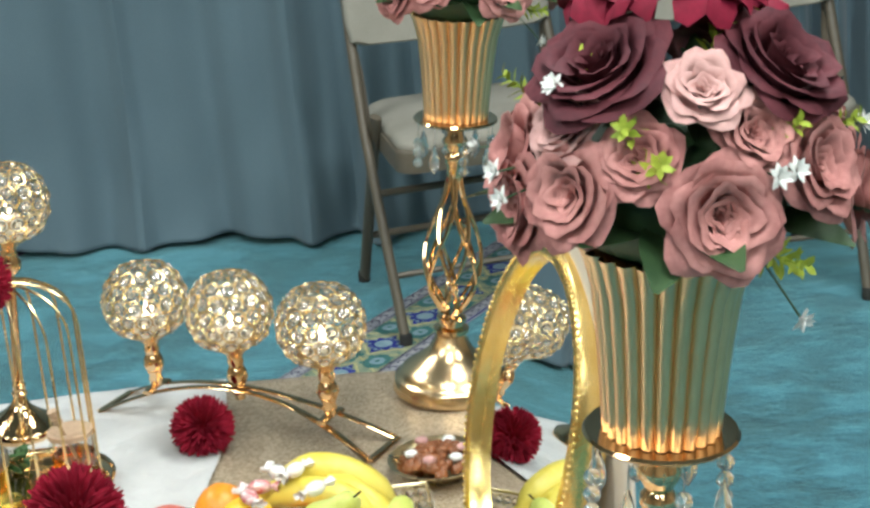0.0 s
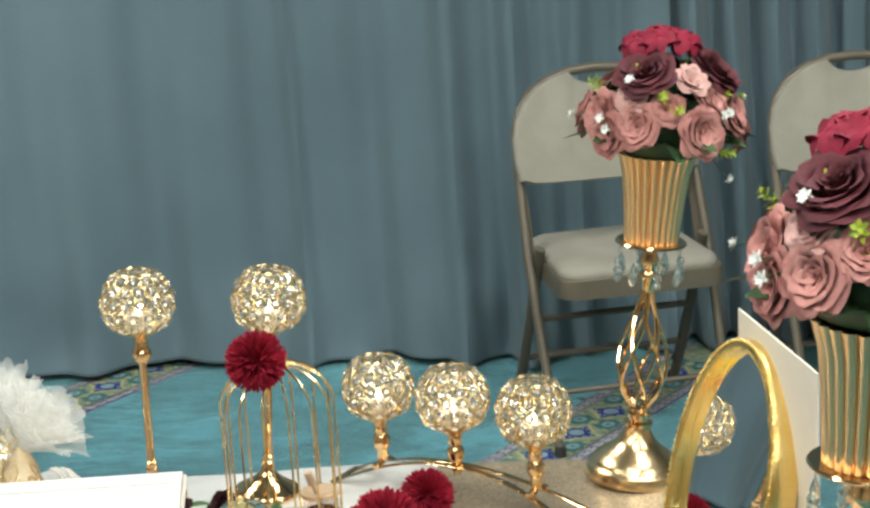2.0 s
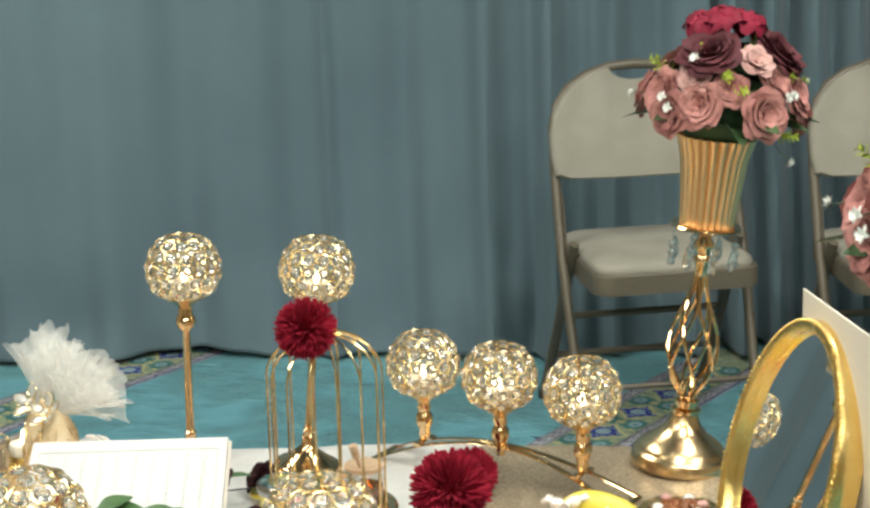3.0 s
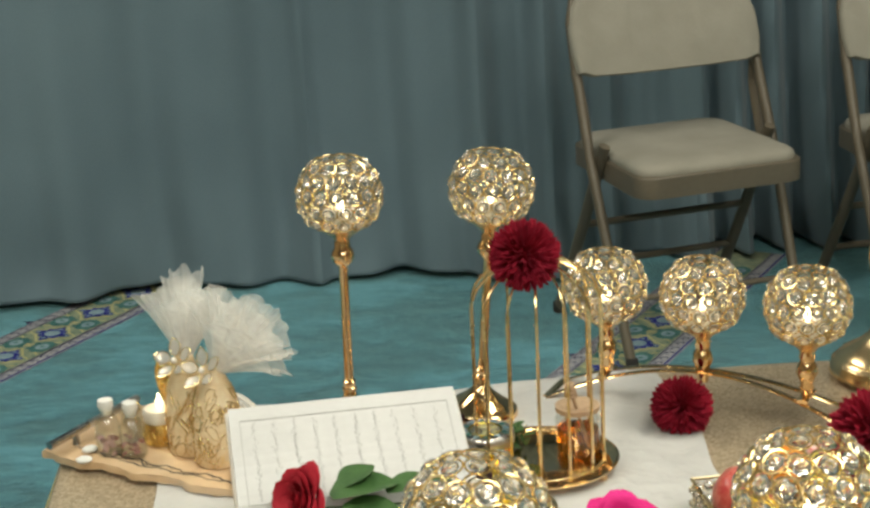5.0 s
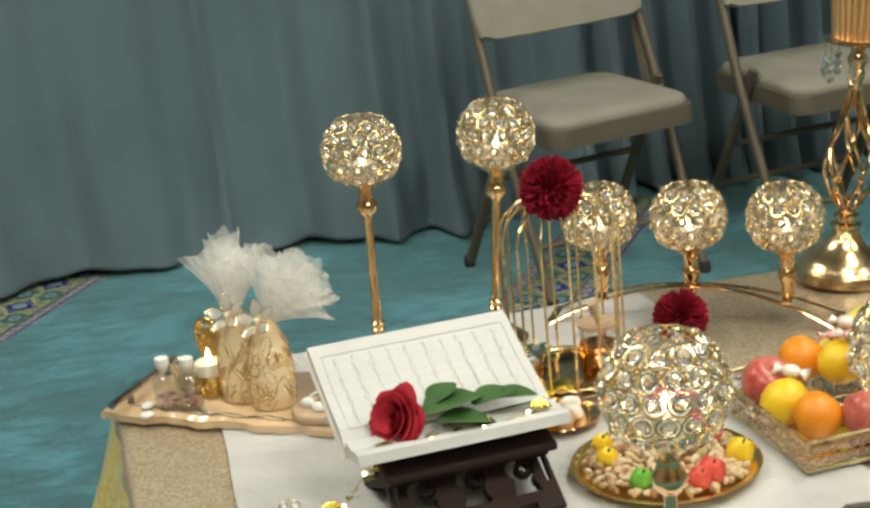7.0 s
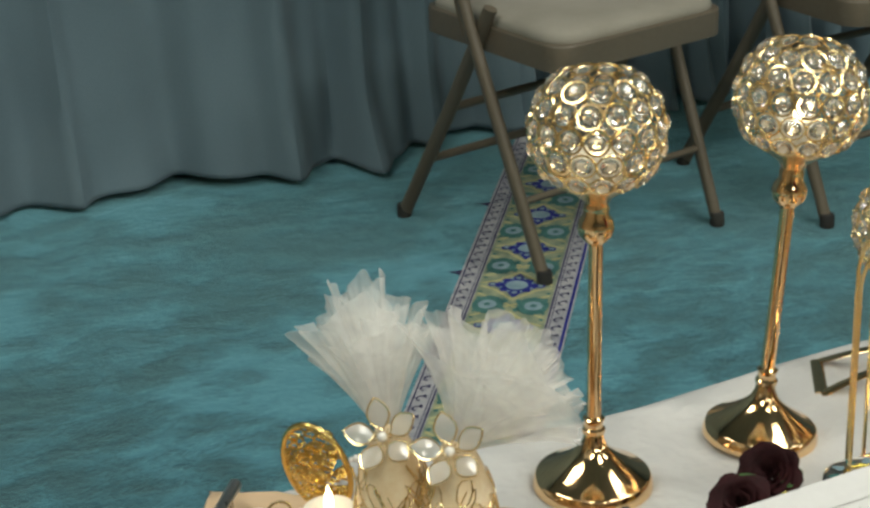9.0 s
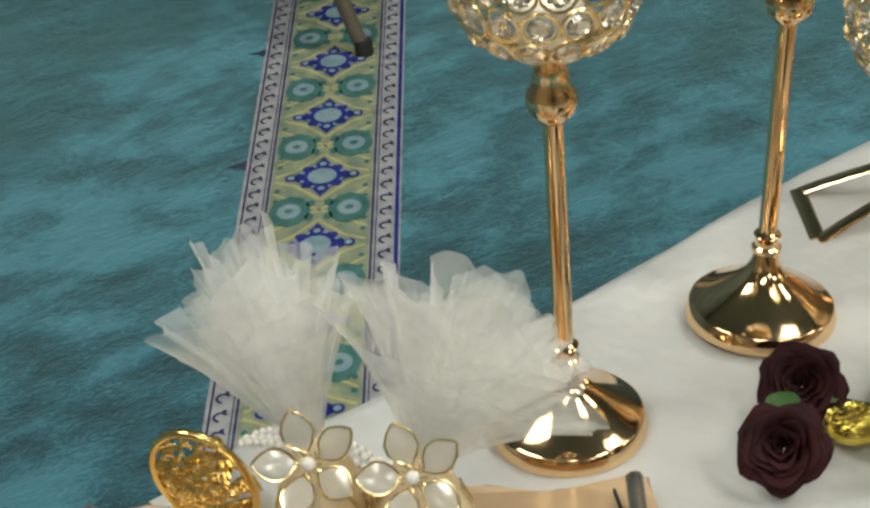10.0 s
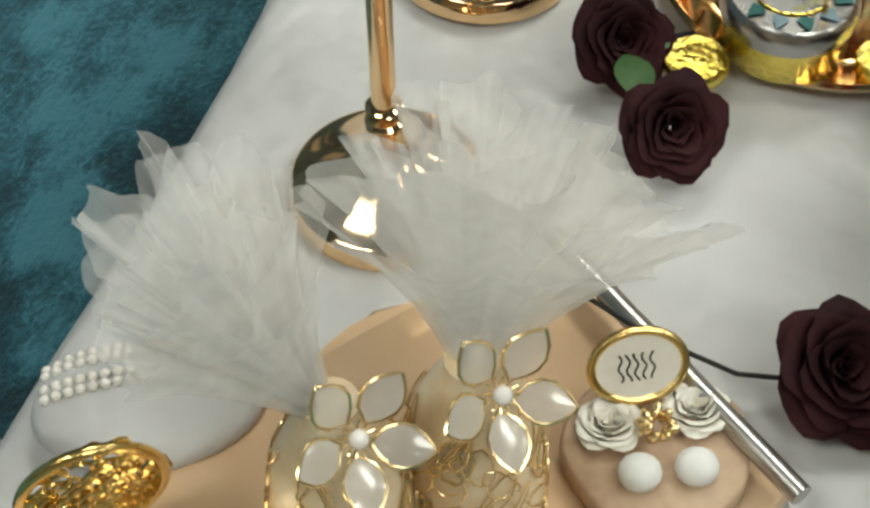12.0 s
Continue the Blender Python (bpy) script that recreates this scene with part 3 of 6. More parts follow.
def folding_chair():
    """Padded steel folding chair; x to its right side, y to its back."""
    t = thing("folding_chair", Matrix(), "taupe steel folding chair with oatmeal padded seat and back", "folding chair", "folding chairs before the drape")
    arch = [(-0.205, -0.005, 0.006), (-0.212, 0.085, 0.22), (-0.218, 0.17, 0.42), (-0.214, 0.245, 0.60), (-0.211, 0.278, 0.70), (-0.194, 0.299, 0.750),
            (-0.165, 0.315, 0.786), (-0.12, 0.326, 0.813), (-0.06, 0.333, 0.830)]
    path = arch + [(0, 0.335, 0.834)] + [(-x, y, z) for x, y, z in arch[::-1]]
    bm = bmesh.new()
    tube(bm, path, 0.0115, 10)
    part("front_frame", bm, CHAIR_METAL, t, "bent taupe steel tube")
    for s in (-1, 1):
        bm = bmesh.new()
        tube(bm, [(s * 0.196, 0.14, 0.455), (s * 0.200, 0.26, 0.25), (s * 0.203, 0.415, 0.006)], (lambda q: (0.009, 0.013)), 10)
        part("rear_leg", bm, CHAIR_METAL, t)
        bm = bmesh.new()
        tube(bm, [(s * 0.206, 0.19, 0.40), (s * 0.206, 0.235, 0.53), (s * 0.214, 0.25, 0.60)], (lambda q: (0.003, 0.012)), 8)
        part("hinge_strap", bm, CHAIR_METAL, t)
        for y in (-0.005, 0.415):
            bm = bmesh.new()
            lathe(bm, [(0.0125, 0.0), (0.014, 0.004), (0.0135, 0.022), (0.012, 0.026)], 12, pose(s * (0.205 if y < 0 else 0.203), y, 0))
            part("foot_cap", bm, RUBBER, t, "dark rubber foot")
    for y, z in ((0.335, 0.135), (0.265, 0.25)):
        bm = bmesh.new()
        tube(bm, [(-0.2, y, z), (0.2, y, z)], 0.0085, 8)
        part("stretcher", bm, CHAIR_METAL, t)
    bm = bmesh.new()
    tube(bm, [(-0.209, 0.05, 0.135), (0.209, 0.05, 0.135)], 0.007, 8)
    part("stretcher", bm, CHAIR_METAL, t)
    # seat pan and cushion
    def plan(wf, wb, d0, d1, r, n=5):
        pts = []
        for cx, cy, a0 in ((wf - r, d0 + r, -90), (wb - r, d1 - r, 0), (-(wb - r), d1 - r, 90), (-(wf - r), d0 + r, 180)):
            for k in range(n + 1):
                a = radians(a0 + 90 * k / n)
                pts.append((cx + r * math.cos(a), cy + r * math.sin(a)))
        return pts
    bm = bmesh.new()
    slab(bm, plan(0.192, 0.186, -0.035, 0.365, 0.045), 0.374, 0.419, bevel=0.004)
    part("seat_pan", bm, CHAIR_METAL, t, "pressed taupe steel pan")
    bm = bmesh.new()
    rows = []
    for f, z in ((1.0, 0.4192), (1.005, 0.426), (0.985, 0.434), (0.93, 0.440), (0.80, 0.445), (0.5, 0.448), (0.15, 0.449)):
        rows.append([(x * f, 0.165 + (y - 0.165) * f, z) for x, y in plan(0.184, 0.178, -0.027, 0.357, 0.05)])
    vs = grid(bm, rows, True)
    bm.faces.new(vs[-1])
    part("seat_cushion", bm, CHAIR_CLOTH, t, "oatmeal fabric cushion")
    # padded back, notched at the top for the grip
    half = [(0.0, 0.582), (0.10, 0.583), (0.19, 0.588), (0.217, 0.598), (0.223, 0.64), (0.221, 0.69), (0.208, 0.732), (0.184, 0.769), (0.150, 0.799), (0.110, 0.820), (0.068, 0.832),
            (0.061, 0.824), (0.052, 0.813), (0.036, 0.804), (0.018, 0.800), (0.0, 0.799)]
    out = half + [(-x, z) for x, z in half[-2:0:-1]]
    bm = bmesh.new()

    def back_y(z):
        return 0.245 + (z - 0.6) * 0.36
    rows = []
    for f, dy in ((0.985, 0.012), (1.0, 0.004), (1.0, -0.008), (0.985, -0.015), (0.95, -0.019)):
        rows.append([(x * f, back_y(z) + dy + 0.05 * (abs(x) / 0.216) ** 2 * -0.4 + 0.01, 0.69 + (z - 0.69) * f) for x, z in out])
    vs = grid(bm, rows, True)
    bmesh.ops.triangulate(bm, faces=[bm.faces.new(vs[0]), bm.faces.new(vs[-1])])
    part("backrest", bm, CHAIR_CLOTH, t, "oatmeal fabric back pad")
    return t


chair = folding_chair()
chair.matrix_basis = pose(0.427, 2.62, 0, 0, 0, 13.8)
copy_thing(chair, pose(1.000, 2.60, 0, 0, 0, 8.5))

# ---- the table and its cloths ----
EDGE = [(-0.722, 0.06), (0.55, 0.06), (0.52, 0.60), (0.475, 0.97), (0.425, 1.09), (0.385, 1.20), (0.365, 1.285), (0.34, 1.325), (0.2, 1.332), (-0.05, 1.331), (-0.30, 1.306), (-0.55, 1.294), (-0.715, 1.288), (-0.742, 1.262), (-0.738, 1.0)]
t = thing("table", pose(0, 0, 0), "low wooden table under cloths", "table")
bm = bmesh.new()
slab(bm, [(x * 0.985, 0.02 + y * 0.975) for x, y in EDGE], TOP - 0.035, TOP - 0.007)
part("tabletop", bm, PALE_WOOD, t, "", False)
for x, y in ((-0.68, 0.16), (0.44, 0.16), (-0.68, 1.2), (0.27, 1.2)):
    bm = bmesh.new()
    box(bm, (0.05, 0.05, TOP - 0.036), pose(x, y, (TOP - 0.036) / 2), 0.004)
    part("leg", bm, PALE_WOOD, t, "", False)


def dense(outline, step):
    pts = []
    for (x0, y0), (x1, y1) in zip(outline, outline[1:] + outline[:1]):
        n = max(1, int(math.hypot(x1 - x0, y1 - y0) / step))
        pts += [(x0 + (x1 - x0) * k / n, y0 + (y1 - y0) * k / n) for k in range(n)]
    return pts


t = thing("tablecloth", pose(0, 0, 0), "champagne sequinned tablecloth hanging to the carpet", "tablecloth")
rim = dense(EDGE, 0.012)
bm = bmesh.new()
rows = []
for k, (out, z) in enumerate(((-0.02, TOP), (-0.004, TOP - 0.0005), (0.001, TOP - 0.004), (0.005, TOP - 0.02), (0.035, 0.36), (0.070, 0.24), (0.100, 0.12), (0.125, 0.012))):
    row = []
    for i, (x, y) in enumerate(rim):
        a, b = Vector(rim[i - 1]), Vector(rim[(i + 1) % len(rim)])
        d = (b - a).normalized()
        fold = (TOP - z) * (0.10 * math.sin(i * 0.42) + 0.05 * math.sin(i * 0.95 + 1))
        o = out + fold
        row.append((x + d.y * o, y - d.x * o, z))
    rows.append(row)
vs = grid(bm, rows[3:], True)
part("skirt", bm, GOLD_SEQUIN, t, "gold sequinned fall of the cloth")
bm = bmesh.new()
vs = grid(bm, rows[:4], True)
bmesh.ops.triangulate(bm, faces=[bm.faces.new(vs[0])])
part("top_sheet", bm, BEIGE_SEQUIN, t, "champagne sequinned top of the cloth")

bm = bmesh.new()
rows = []
nx, ny = 74, 120
for j in range(ny + 1):
    s = 0.08 + (1.43 - 0.08) * j / ny      # length along the cloth; past the edge it falls
    row = []
    for i in range(nx + 1):
        u = i / nx
        left = -0.612 + 0.012 * noise.noise(Vector((s * 3, 2, 0)))
        right = 0.045 + 0.10 * max(0.0, 1.0 - s) + 0.02 * noise.noise(Vector((s * 4, 7, 0)))
        x = left + (right - left) * u
        y, z = s, TOP + 0.0035
        p = Vector((x * 4.0, s * 4.0, 0))
        fold = abs(noise.noise(p)) * 0.0045 + 0.0022 * abs(noise.noise(p * 2.7 + Vector((5, 1, 0))))
        edge = 1.312 + 0.026 * min(max((x + 0.32) / 0.26, 0.0), 1.0) + 0.004 * noise.noise(Vector((x * 6, 0, 3)))
        if s > edge - 0.015:
            over = s - (edge - 0.015)
            q = min(over / 0.03, 1.0)
            y = edge - 0.015 + 0.019 * math.sin(q * math.pi / 2) + 0.012 * max(0.0, over - 0.03) * math.sin(x * 40)
            z = TOP + 0.0035 - 0.019 * (1 - math.cos(q * math.pi / 2)) - max(0.0, over - 0.03)
            fold *= 1 - q
        row.append((x, y, z + fold))
    rows.append(row)
grid(bm, rows)
ob = part("table_runner", bm, WHITE_CLOTH)
tagged(ob, "rumpled white satin cloth laid over the champagne tablecloth", "table runner")

# ---- candle holders ----
ON = TOP + 0.005     # top of the white cloth
GLOBE_R = 0.0515


def crystal_mesh():
    bm = bmesh.new()
    lathe(bm, [(0.0004, -0.0040), (0.0044, -0.0027), (0.0074, 0.0), (0.0052, 0.0027), (0.0030, 0.0036)], 8)
    me = bpy.data.meshes.new("crystal")
    bmesh.ops.recalc_face_normals(bm, faces=bm.faces[:])
    bm.to_mesh(me)
    bm.free()
    me.materials.append(CRYSTAL)
    return me


CRYSTAL_MESH = crystal_mesh()


def globe(t, z, tilt=0.0):
    """An open ball of crystals in gold rings round a tealight; z is its centre."""
    bm = bmesh.new()
    lathe(bm, [(0.006, z - 0.060), (0.0098, z - 0.0575), (0.0125, z - 0.0530), (0.0195, z - 0.0480), (0.0275, z - 0.0430), (0.0340, z - 0.0372), (0.0332, z - 0.0368), (0.0265, z - 0.0420), (0.020, z - 0.0455), (0.004, z - 0.046)], 28)
    part("bowl_cup", bm, SATIN_GOLD, t, "gold cup below the ball")
    bm = bmesh.new()
    spots = []
    for k, (polar, n) in enumerate(((41, 11), (61, 14), (82, 16), (103, 16), (125, 14))):
        for j in range(n):
            a = math.tau * (j + 0.5 * (k % 2)) / n + 0.3
            d = Vector((math.sin(radians(polar)) * math.cos(a), math.sin(radians(polar)) * math.sin(a), math.cos(radians(polar))))
            spots.append(d)
            m = aim(d * GLOBE_R + Vector((0, 0, z)), d)
            tube(bm, [m @ Vector(p) for p in ring_points(0.0097, 14)], 0.00100, 5, True)
    part("ring_lattice", bm, GOLD_WIRE, t, "soldered gold rings")
    for i, d in enumerate(spots):
        twin("crystal", CRYSTAL_MESH, t, aim(d * GLOBE_R + Vector((0, 0, z)), d))
    bm = bmesh.new()
    lathe(bm, [(0.0195, z - 0.0385), (0.0195, z - 0.018), (0.017, z - 0.0165), (0.004, z - 0.0185)], 20)
    part("tealight", bm, WAX, t, "white tealight")
    bm = bmesh.new()
    lathe(bm, [(0.001, z - 0.019), (0.0042, z - 0.014), (0.0034, z - 0.008), (0.0004, z - 0.001)], 10)
    part("flame", bm, FLAME, t, "glowing flame tip")


def candlestick(x, y, z0, height, label, lean=(0, 0)):
    """height: from the foot to the centre of the ball."""
    t = thing("candle_holder", pose(x, y, z0, lean[0], lean[1], 0), label, "candle holder", "crystal candle holders")
    bm = bmesh.new()
    lathe(bm, [(0.002, 0.001), (0.0478, 0.0), (0.0492, 0.0008), (0.0494, 0.0022), (0.0472, 0.0112), (0.0462, 0.0122), (0.0450, 0.0126), (0.0350, 0.0185), (0.0255, 0.0247), (0.0170, 0.0312), (0.0118, 0.0370), (0.0090, 0.0432), (0.0075, 0.050)], 72)
    part("foot", bm, GOLD, t, "domed rose-gold foot")
    bm = bmesh.new()
    lathe(bm, [(0.0075, 0.049), (0.0095, 0.0505), (0.0095, 0.0535), (0.0078, 0.055), (0.0078, 0.061), (0.0090, 0.0625), (0.0062, 0.065)], 24)
    part("collar", bm, GOLD, t)
    bm = bmesh.new()
    lathe(bm, [(0.0060, 0.064), (0.0058, height - 0.09)], 20)
    part("stem", bm, GOLD, t, "slim rose-gold stem")
    bm = bmesh.new()
    h = height
    lathe(bm, [(0.0058, h - 0.092), (0.0075, h - 0.0905), (0.0135, h - 0.084), (0.0148, h - 0.078), (0.0135, h - 0.072), (0.0098, h - 0.0665), (0.0105, h - 0.062), (0.0085, h - 0.056)], 28)
    part("knop", bm, GOLD, t, "round gold knop")
    globe(t, height)
    return t


candlestick(-0.376, 1.201, ON, 0.306, "tall rose-gold candle holder with crystal ball, beside the peach tray", (0, 0.8))
candlestick(-0.210, 1.213, ON, 0.300, "tall rose-gold candle holder and crystal ball, behind the birdcage", (0, 5.0))
candlestick(-0.300, 0.196, ON, 0.335, "tall gold candle holder with crystal ball, before the open book")
candlestick(-0.058, 0.252, ON, 0.310, "tall gold candle holder with crystal ball, before the fruit tray")

# three balls on one arched stand
t = thing("candelabrum", pose(0.073, 1.182, TOP), "rose-gold candelabrum of three crystal balls on bowed bars", "candelabrum")
SPOTS = [(-0.112, 0.062), (0.0, 0.0), (0.115, -0.069)]
for x, y in SPOTS:
    bm = bmesh.new()
    lathe(bm, [(0.0070, 0.040), (0.0078, 0.046), (0.0095, 0.049), (0.0075, 0.055), (0.0105, 0.062), (0.0135, 0.070), (0.0120, 0.078), (0.0085, 0.084), (0.0105, 0.090), (0.0085, 0.102)], 24, pose(x, y, 0))
    part("socket", bm, GOLD, t, "turned gold socket")
    holder = thing("ball", pose(x, y, 0), "", "")
    holder.parent = t
    holder.matrix_basis = pose(x, y, 0)
    globe(holder, 0.155)
ax = Vector((0.227, -0.131, 0)).normalized()
across = Vector((-ax.y, ax.x, 0))
for s in (-1, 1):
    pts = []
    for k in range(25):
        q = k / 24 * 2 - 1
        pts.append(ax * (0.203 * q) + across * (s * (0.006 + 0.027 * q * q)) + Vector((0, 0, 0.004 + 0.050 * (1 - q * q))))
    bm = bmesh.new()
    tube(bm, pts, (0.0018, 0.0058), 8, flat=(0, 0, 1))
    part("bowed_bar", bm, GOLD, t, "flat bowed rose-gold bar")
for s in (-1, 1):
    bm = bmesh.new()
    tube(bm, [ax * (0.203 * s) - across * 0.033 + Vector((0, 0, 0.005)), ax * (0.203 * s) + across * 0.033 + Vector((0, 0, 0.005))], (0.0018, 0.0058), 8, flat=(0, 0, 1))
    part("end_bar", bm, GOLD, t)
for x, y in (SPOTS[0], SPOTS[2]):
    c = Vector((x, y, 0.0405))
    bm = bmesh.new()
    tube(bm, [c - across * 0.022 - Vector((0, 0, 0.003)), c, c + across * 0.022 - Vector((0, 0, 0.003))], (0.0030, 0.0075), 8, flat=(0, 0, 1))
    part("saddle_bar", bm, GOLD, t, "short bar that carries a socket")

# ---- tall vases with bouquets ----
def vase(m, lift, label):
    """Trumpet cup on a twisted wire stem; the cup starts at 0.355 + lift."""
    t = thing("trumpet_vase", m, label, "vase", "tall trumpet vases")
    bm = bmesh.new()
    lathe(bm, [(0.003, 0.002), (0.0705, 0.0), (0.0720, 0.0012), (0.0705, 0.0170), (0.0690, 0.0190), (0.0660, 0.0200), (0.0640, 0.0245), (0.0600, 0.0300), (0.050, 0.0375), (0.038, 0.0460), (0.028, 0.0560), (0.0215, 0.068), (0.019, 0.076)], 56)
    part("foot", bm, SATIN_GOLD, t, "broad domed gold foot")
    bm = bmesh.new()
    lathe(bm, [(0.019, 0.076), (0.0225, 0.079), (0.0225, 0.084), (0.015, 0.087), (0.015, 0.091), (0.019, 0.093), (0.019, 0.098), (0.012, 0.101), (0.012, 0.104 + lift)], 28)
    part("collar", bm, GOLD, t, "ribbed gold collar")
    for k in range(6):
        for hand in (-1, 1):
            pts = []
            for i in range(25):
                q = i / 24
                r = 0.0075 + 0.029 * math.sin(math.pi * q ** 0.72) ** 1.5
                a = math.tau * k / 6 + hand * q * 2.0
                pts.append((r * math.cos(a), r * math.sin(a), 0.100 + lift + 0.185 * q))
            bm = bmesh.new()
            tube(bm, pts, 0.0026, 7)
            part("twisted_rod", bm, GOLD, t)
    z = 0.282 + lift
    bm = bmesh.new()
    lathe(bm, [(0.010, z), (0.0095, z + 0.014), (0.0125, z + 0.020), (0.0125, z + 0.026), (0.009, z + 0.031), (0.014, z + 0.040), (0.015, z + 0.047), (0.010, z + 0.054), (0.010, z + 0.068)], 24)
    part("neck", bm, GOLD, t, "turned gold neck")
    z = 0.350 + lift
    bm = bmesh.new()
    lathe(bm, [(0.012, z - 0.002), (0.040, z), (0.050, z + 0.003), (0.0515, z + 0.005), (0.050, z + 0.007), (0.030, z + 0.006), (0.012, z + 0.005)], 40)
    part("saucer", bm, GOLD, t, "thin copper-gold saucer")
    for k in range(8):
        a = math.tau * k / 8 + 0.2
        x, y = 0.046 * math.cos(a), 0.046 * math.sin(a)
        drop = thing("pendant", pose(0, 0, 0), "", "")
        drop.parent = t
        bm = bmesh.new()
        tube(bm, [(x, y, z), (x, y, z - 0.018)], 0.0006, 5)
        part("hook", bm, STEEL, drop)
        bm = bmesh.new()
        if k % 2:
            lathe(bm, [(0.0003, z - 0.0555), (0.0060, z - 0.046), (0.0066, z - 0.039), (0.0036, z - 0.026), (0.0008, z - 0.018)], 8, pose(x, y, 0))
        else:
            for i in range(3):
                ball(bm, 0.0062, pose(x, y, z - 0.0235 - 0.0125 * i), 8, 6)
        part("drop", bm, CRYSTAL, drop, "cut glass drop")
    bm = bmesh.new()
    def flute(a, r, h):
        return r * (0.950 + 0.110 * abs(math.sin(a * 12)) ** 0.7)
    lathe(bm, [(0.0365, z + 0.007), (0.037, z + 0.012), (0.0385, z + 0.035), (0.0415, z + 0.07), (0.0455, z + 0.105), (0.0515, z + 0.127), (0.0545, z + 0.134), (0.0525, z + 0.1335), (0.044, z + 0.10), (0.034, z + 0.02)], 240, flute=flute)
    part("cup", bm, CUP_GOLD, t, "fluted rose-gold trumpet cup")
    return t


V2 = pose(0.331, 1.25, TOP + 0.002, 0, 5.5, 0)
V1 = pose(0.452, 0.236, TOP + 0.002, 0, 4.0, 0)
vase(V2, 0.0, "tall fluted gold trumpet vase on a twisted wire stem")
vase(V1, 0.052, "taller fluted gold trumpet vase with hanging glass drops")


OPEN = ((0.10, 0.40, 2), (0.20, 0.47, 3), (0.32, 0.60, 3), (0.50, 0.80, 4), (0.70, 0.84, 4), (0.92, 0.66, 5), (1.10, 0.46, 5))


def bouquet(m, label):
    """A dome of silk roses; z = 0 is the cup's mouth, -y faces the seats opposite the drape."""
    t = thing("bouquet", m, label, "bouquet", "silk rose bouquets")
    rnd = random.Random(5)

    def head(name, az, el, dist, size, material, seed, label=""):
        d = Vector((math.cos(radians(el)) * math.sin(radians(az)), -math.cos(radians(el)) * math.cos(radians(az)), math.sin(radians(el))))
        bm = bmesh.new()
        spin = random.Random(seed)
        petals(bm, size, spin, aim(d * dist + Vector((0, 0, 0.03)) - d * size * 0.55, d), None if material is ROSE_PLUM else OPEN, 0.09)
        return part(name, bm, material, t, label)
    head("rose", -44, 51, 0.128, 0.037, ROSE_PLUM, 1, "large plum silk rose")
    head("rose", 46, 51, 0.128, 0.037, ROSE_PLUM, 2, "large plum silk rose")
    head("rose", 3, 46, 0.126, 0.021, ROSE_PALE, 3, "pale pink silk rose")
    head("rose", 8, 10, 0.116, 0.030, ROSE_DUSTY, 4, "open dusty pink silk rose")
    head("rose", -42, 13, 0.114, 0.027, ROSE_DUSTY, 5, "dusty pink silk rose")
    head("rose", 44, 21, 0.120, 0.028, ROSE_DUSTY, 6, "dusty pink silk rose")
    head("rose", -80, 18, 0.110, 0.028, ROSE_DUSTY, 7, "dusty pink silk rose")
    head("rose", -50, 33, 0.116, 0.020, ROSE_PALE, 8, "small pale pink silk rose")
    head("rose", 76, 5, 0.118, 0.030, ROSE_DUSTY, 9, "dusty pink silk rose")
    head("rose", 82, 42, 0.114, 0.025, ROSE_PALE, 10, "pale pink silk rose")
    head("rose", 128, 10, 0.114, 0.029, ROSE_DUSTY, 11, "dusty pink silk rose")
    head("rose", 170, 6, 0.114, 0.029, ROSE_DUSTY, 12, "dusty pink silk rose")
    head("rose", -128, 10, 0.112, 0.029, ROSE_DUSTY, 13, "dusty pink silk rose")
    head("rose", 145, 46, 0.108, 0.036, ROSE_PLUM, 14, "large plum silk rose")
    head("rose", -130, 48, 0.105, 0.032, ROSE_PALE, 15, "pale pink silk rose")
    head("rose", -20, 27, 0.112, 0.022, ROSE_DUSTY, 16, "small dusty pink silk rose bud")
    head("rose", 22, 34, 0.116, 0.022, ROSE_DUSTY, 17, "small dusty pink silk rose bud")
    head("rose", -66, 4, 0.112, 0.026, ROSE_DUSTY, 18, "dusty pink silk rose")
    head("rose", 108, 30, 0.114, 0.028, ROSE_PALE, 19, "pale pink silk rose")
    # blossom cluster on top
    for k in range(11):
        a, r = rnd.uniform(0, math.tau), 0.046 * math.sqrt((k + 0.5) / 11)
        c = Vector((r * math.cos(a * 3 + k), r * math.sin(a * 3 + k), 0.160 - r * r * 6 + rnd.uniform(-0.006, 0.008)))
        m2 = aim(c, Vector((c.x * 7, c.y * 7, 0.6))) @ pose(0, 0, 0, 0, 0, rnd.uniform(0, 90))
        bm = bmesh.new()
        for j in range(4):
            rows = []
            for v in (0, 0.4, 0.75, 1.0):
                w = 0.019 * math.sin(math.pi * (0.12 + 0.60 * v)) ** 0.7
                rows.append([m2 @ pose(0, 0, 0, 0, 0, 90 * j) @ Vector((u * w, 0.002 + v * 0.028 * (1 - 0.22 * u * u), 0.010 * v * (1 - v) * 4 + 0.007 * math.sin(4 * u + j * 2 + k) * v)) for u in (-1, -0.5, 0, 0.5, 1)])
            grid(bm, rows)
        part("blossom", bm, CRIMSON, t, "crimson four-petalled blossom")
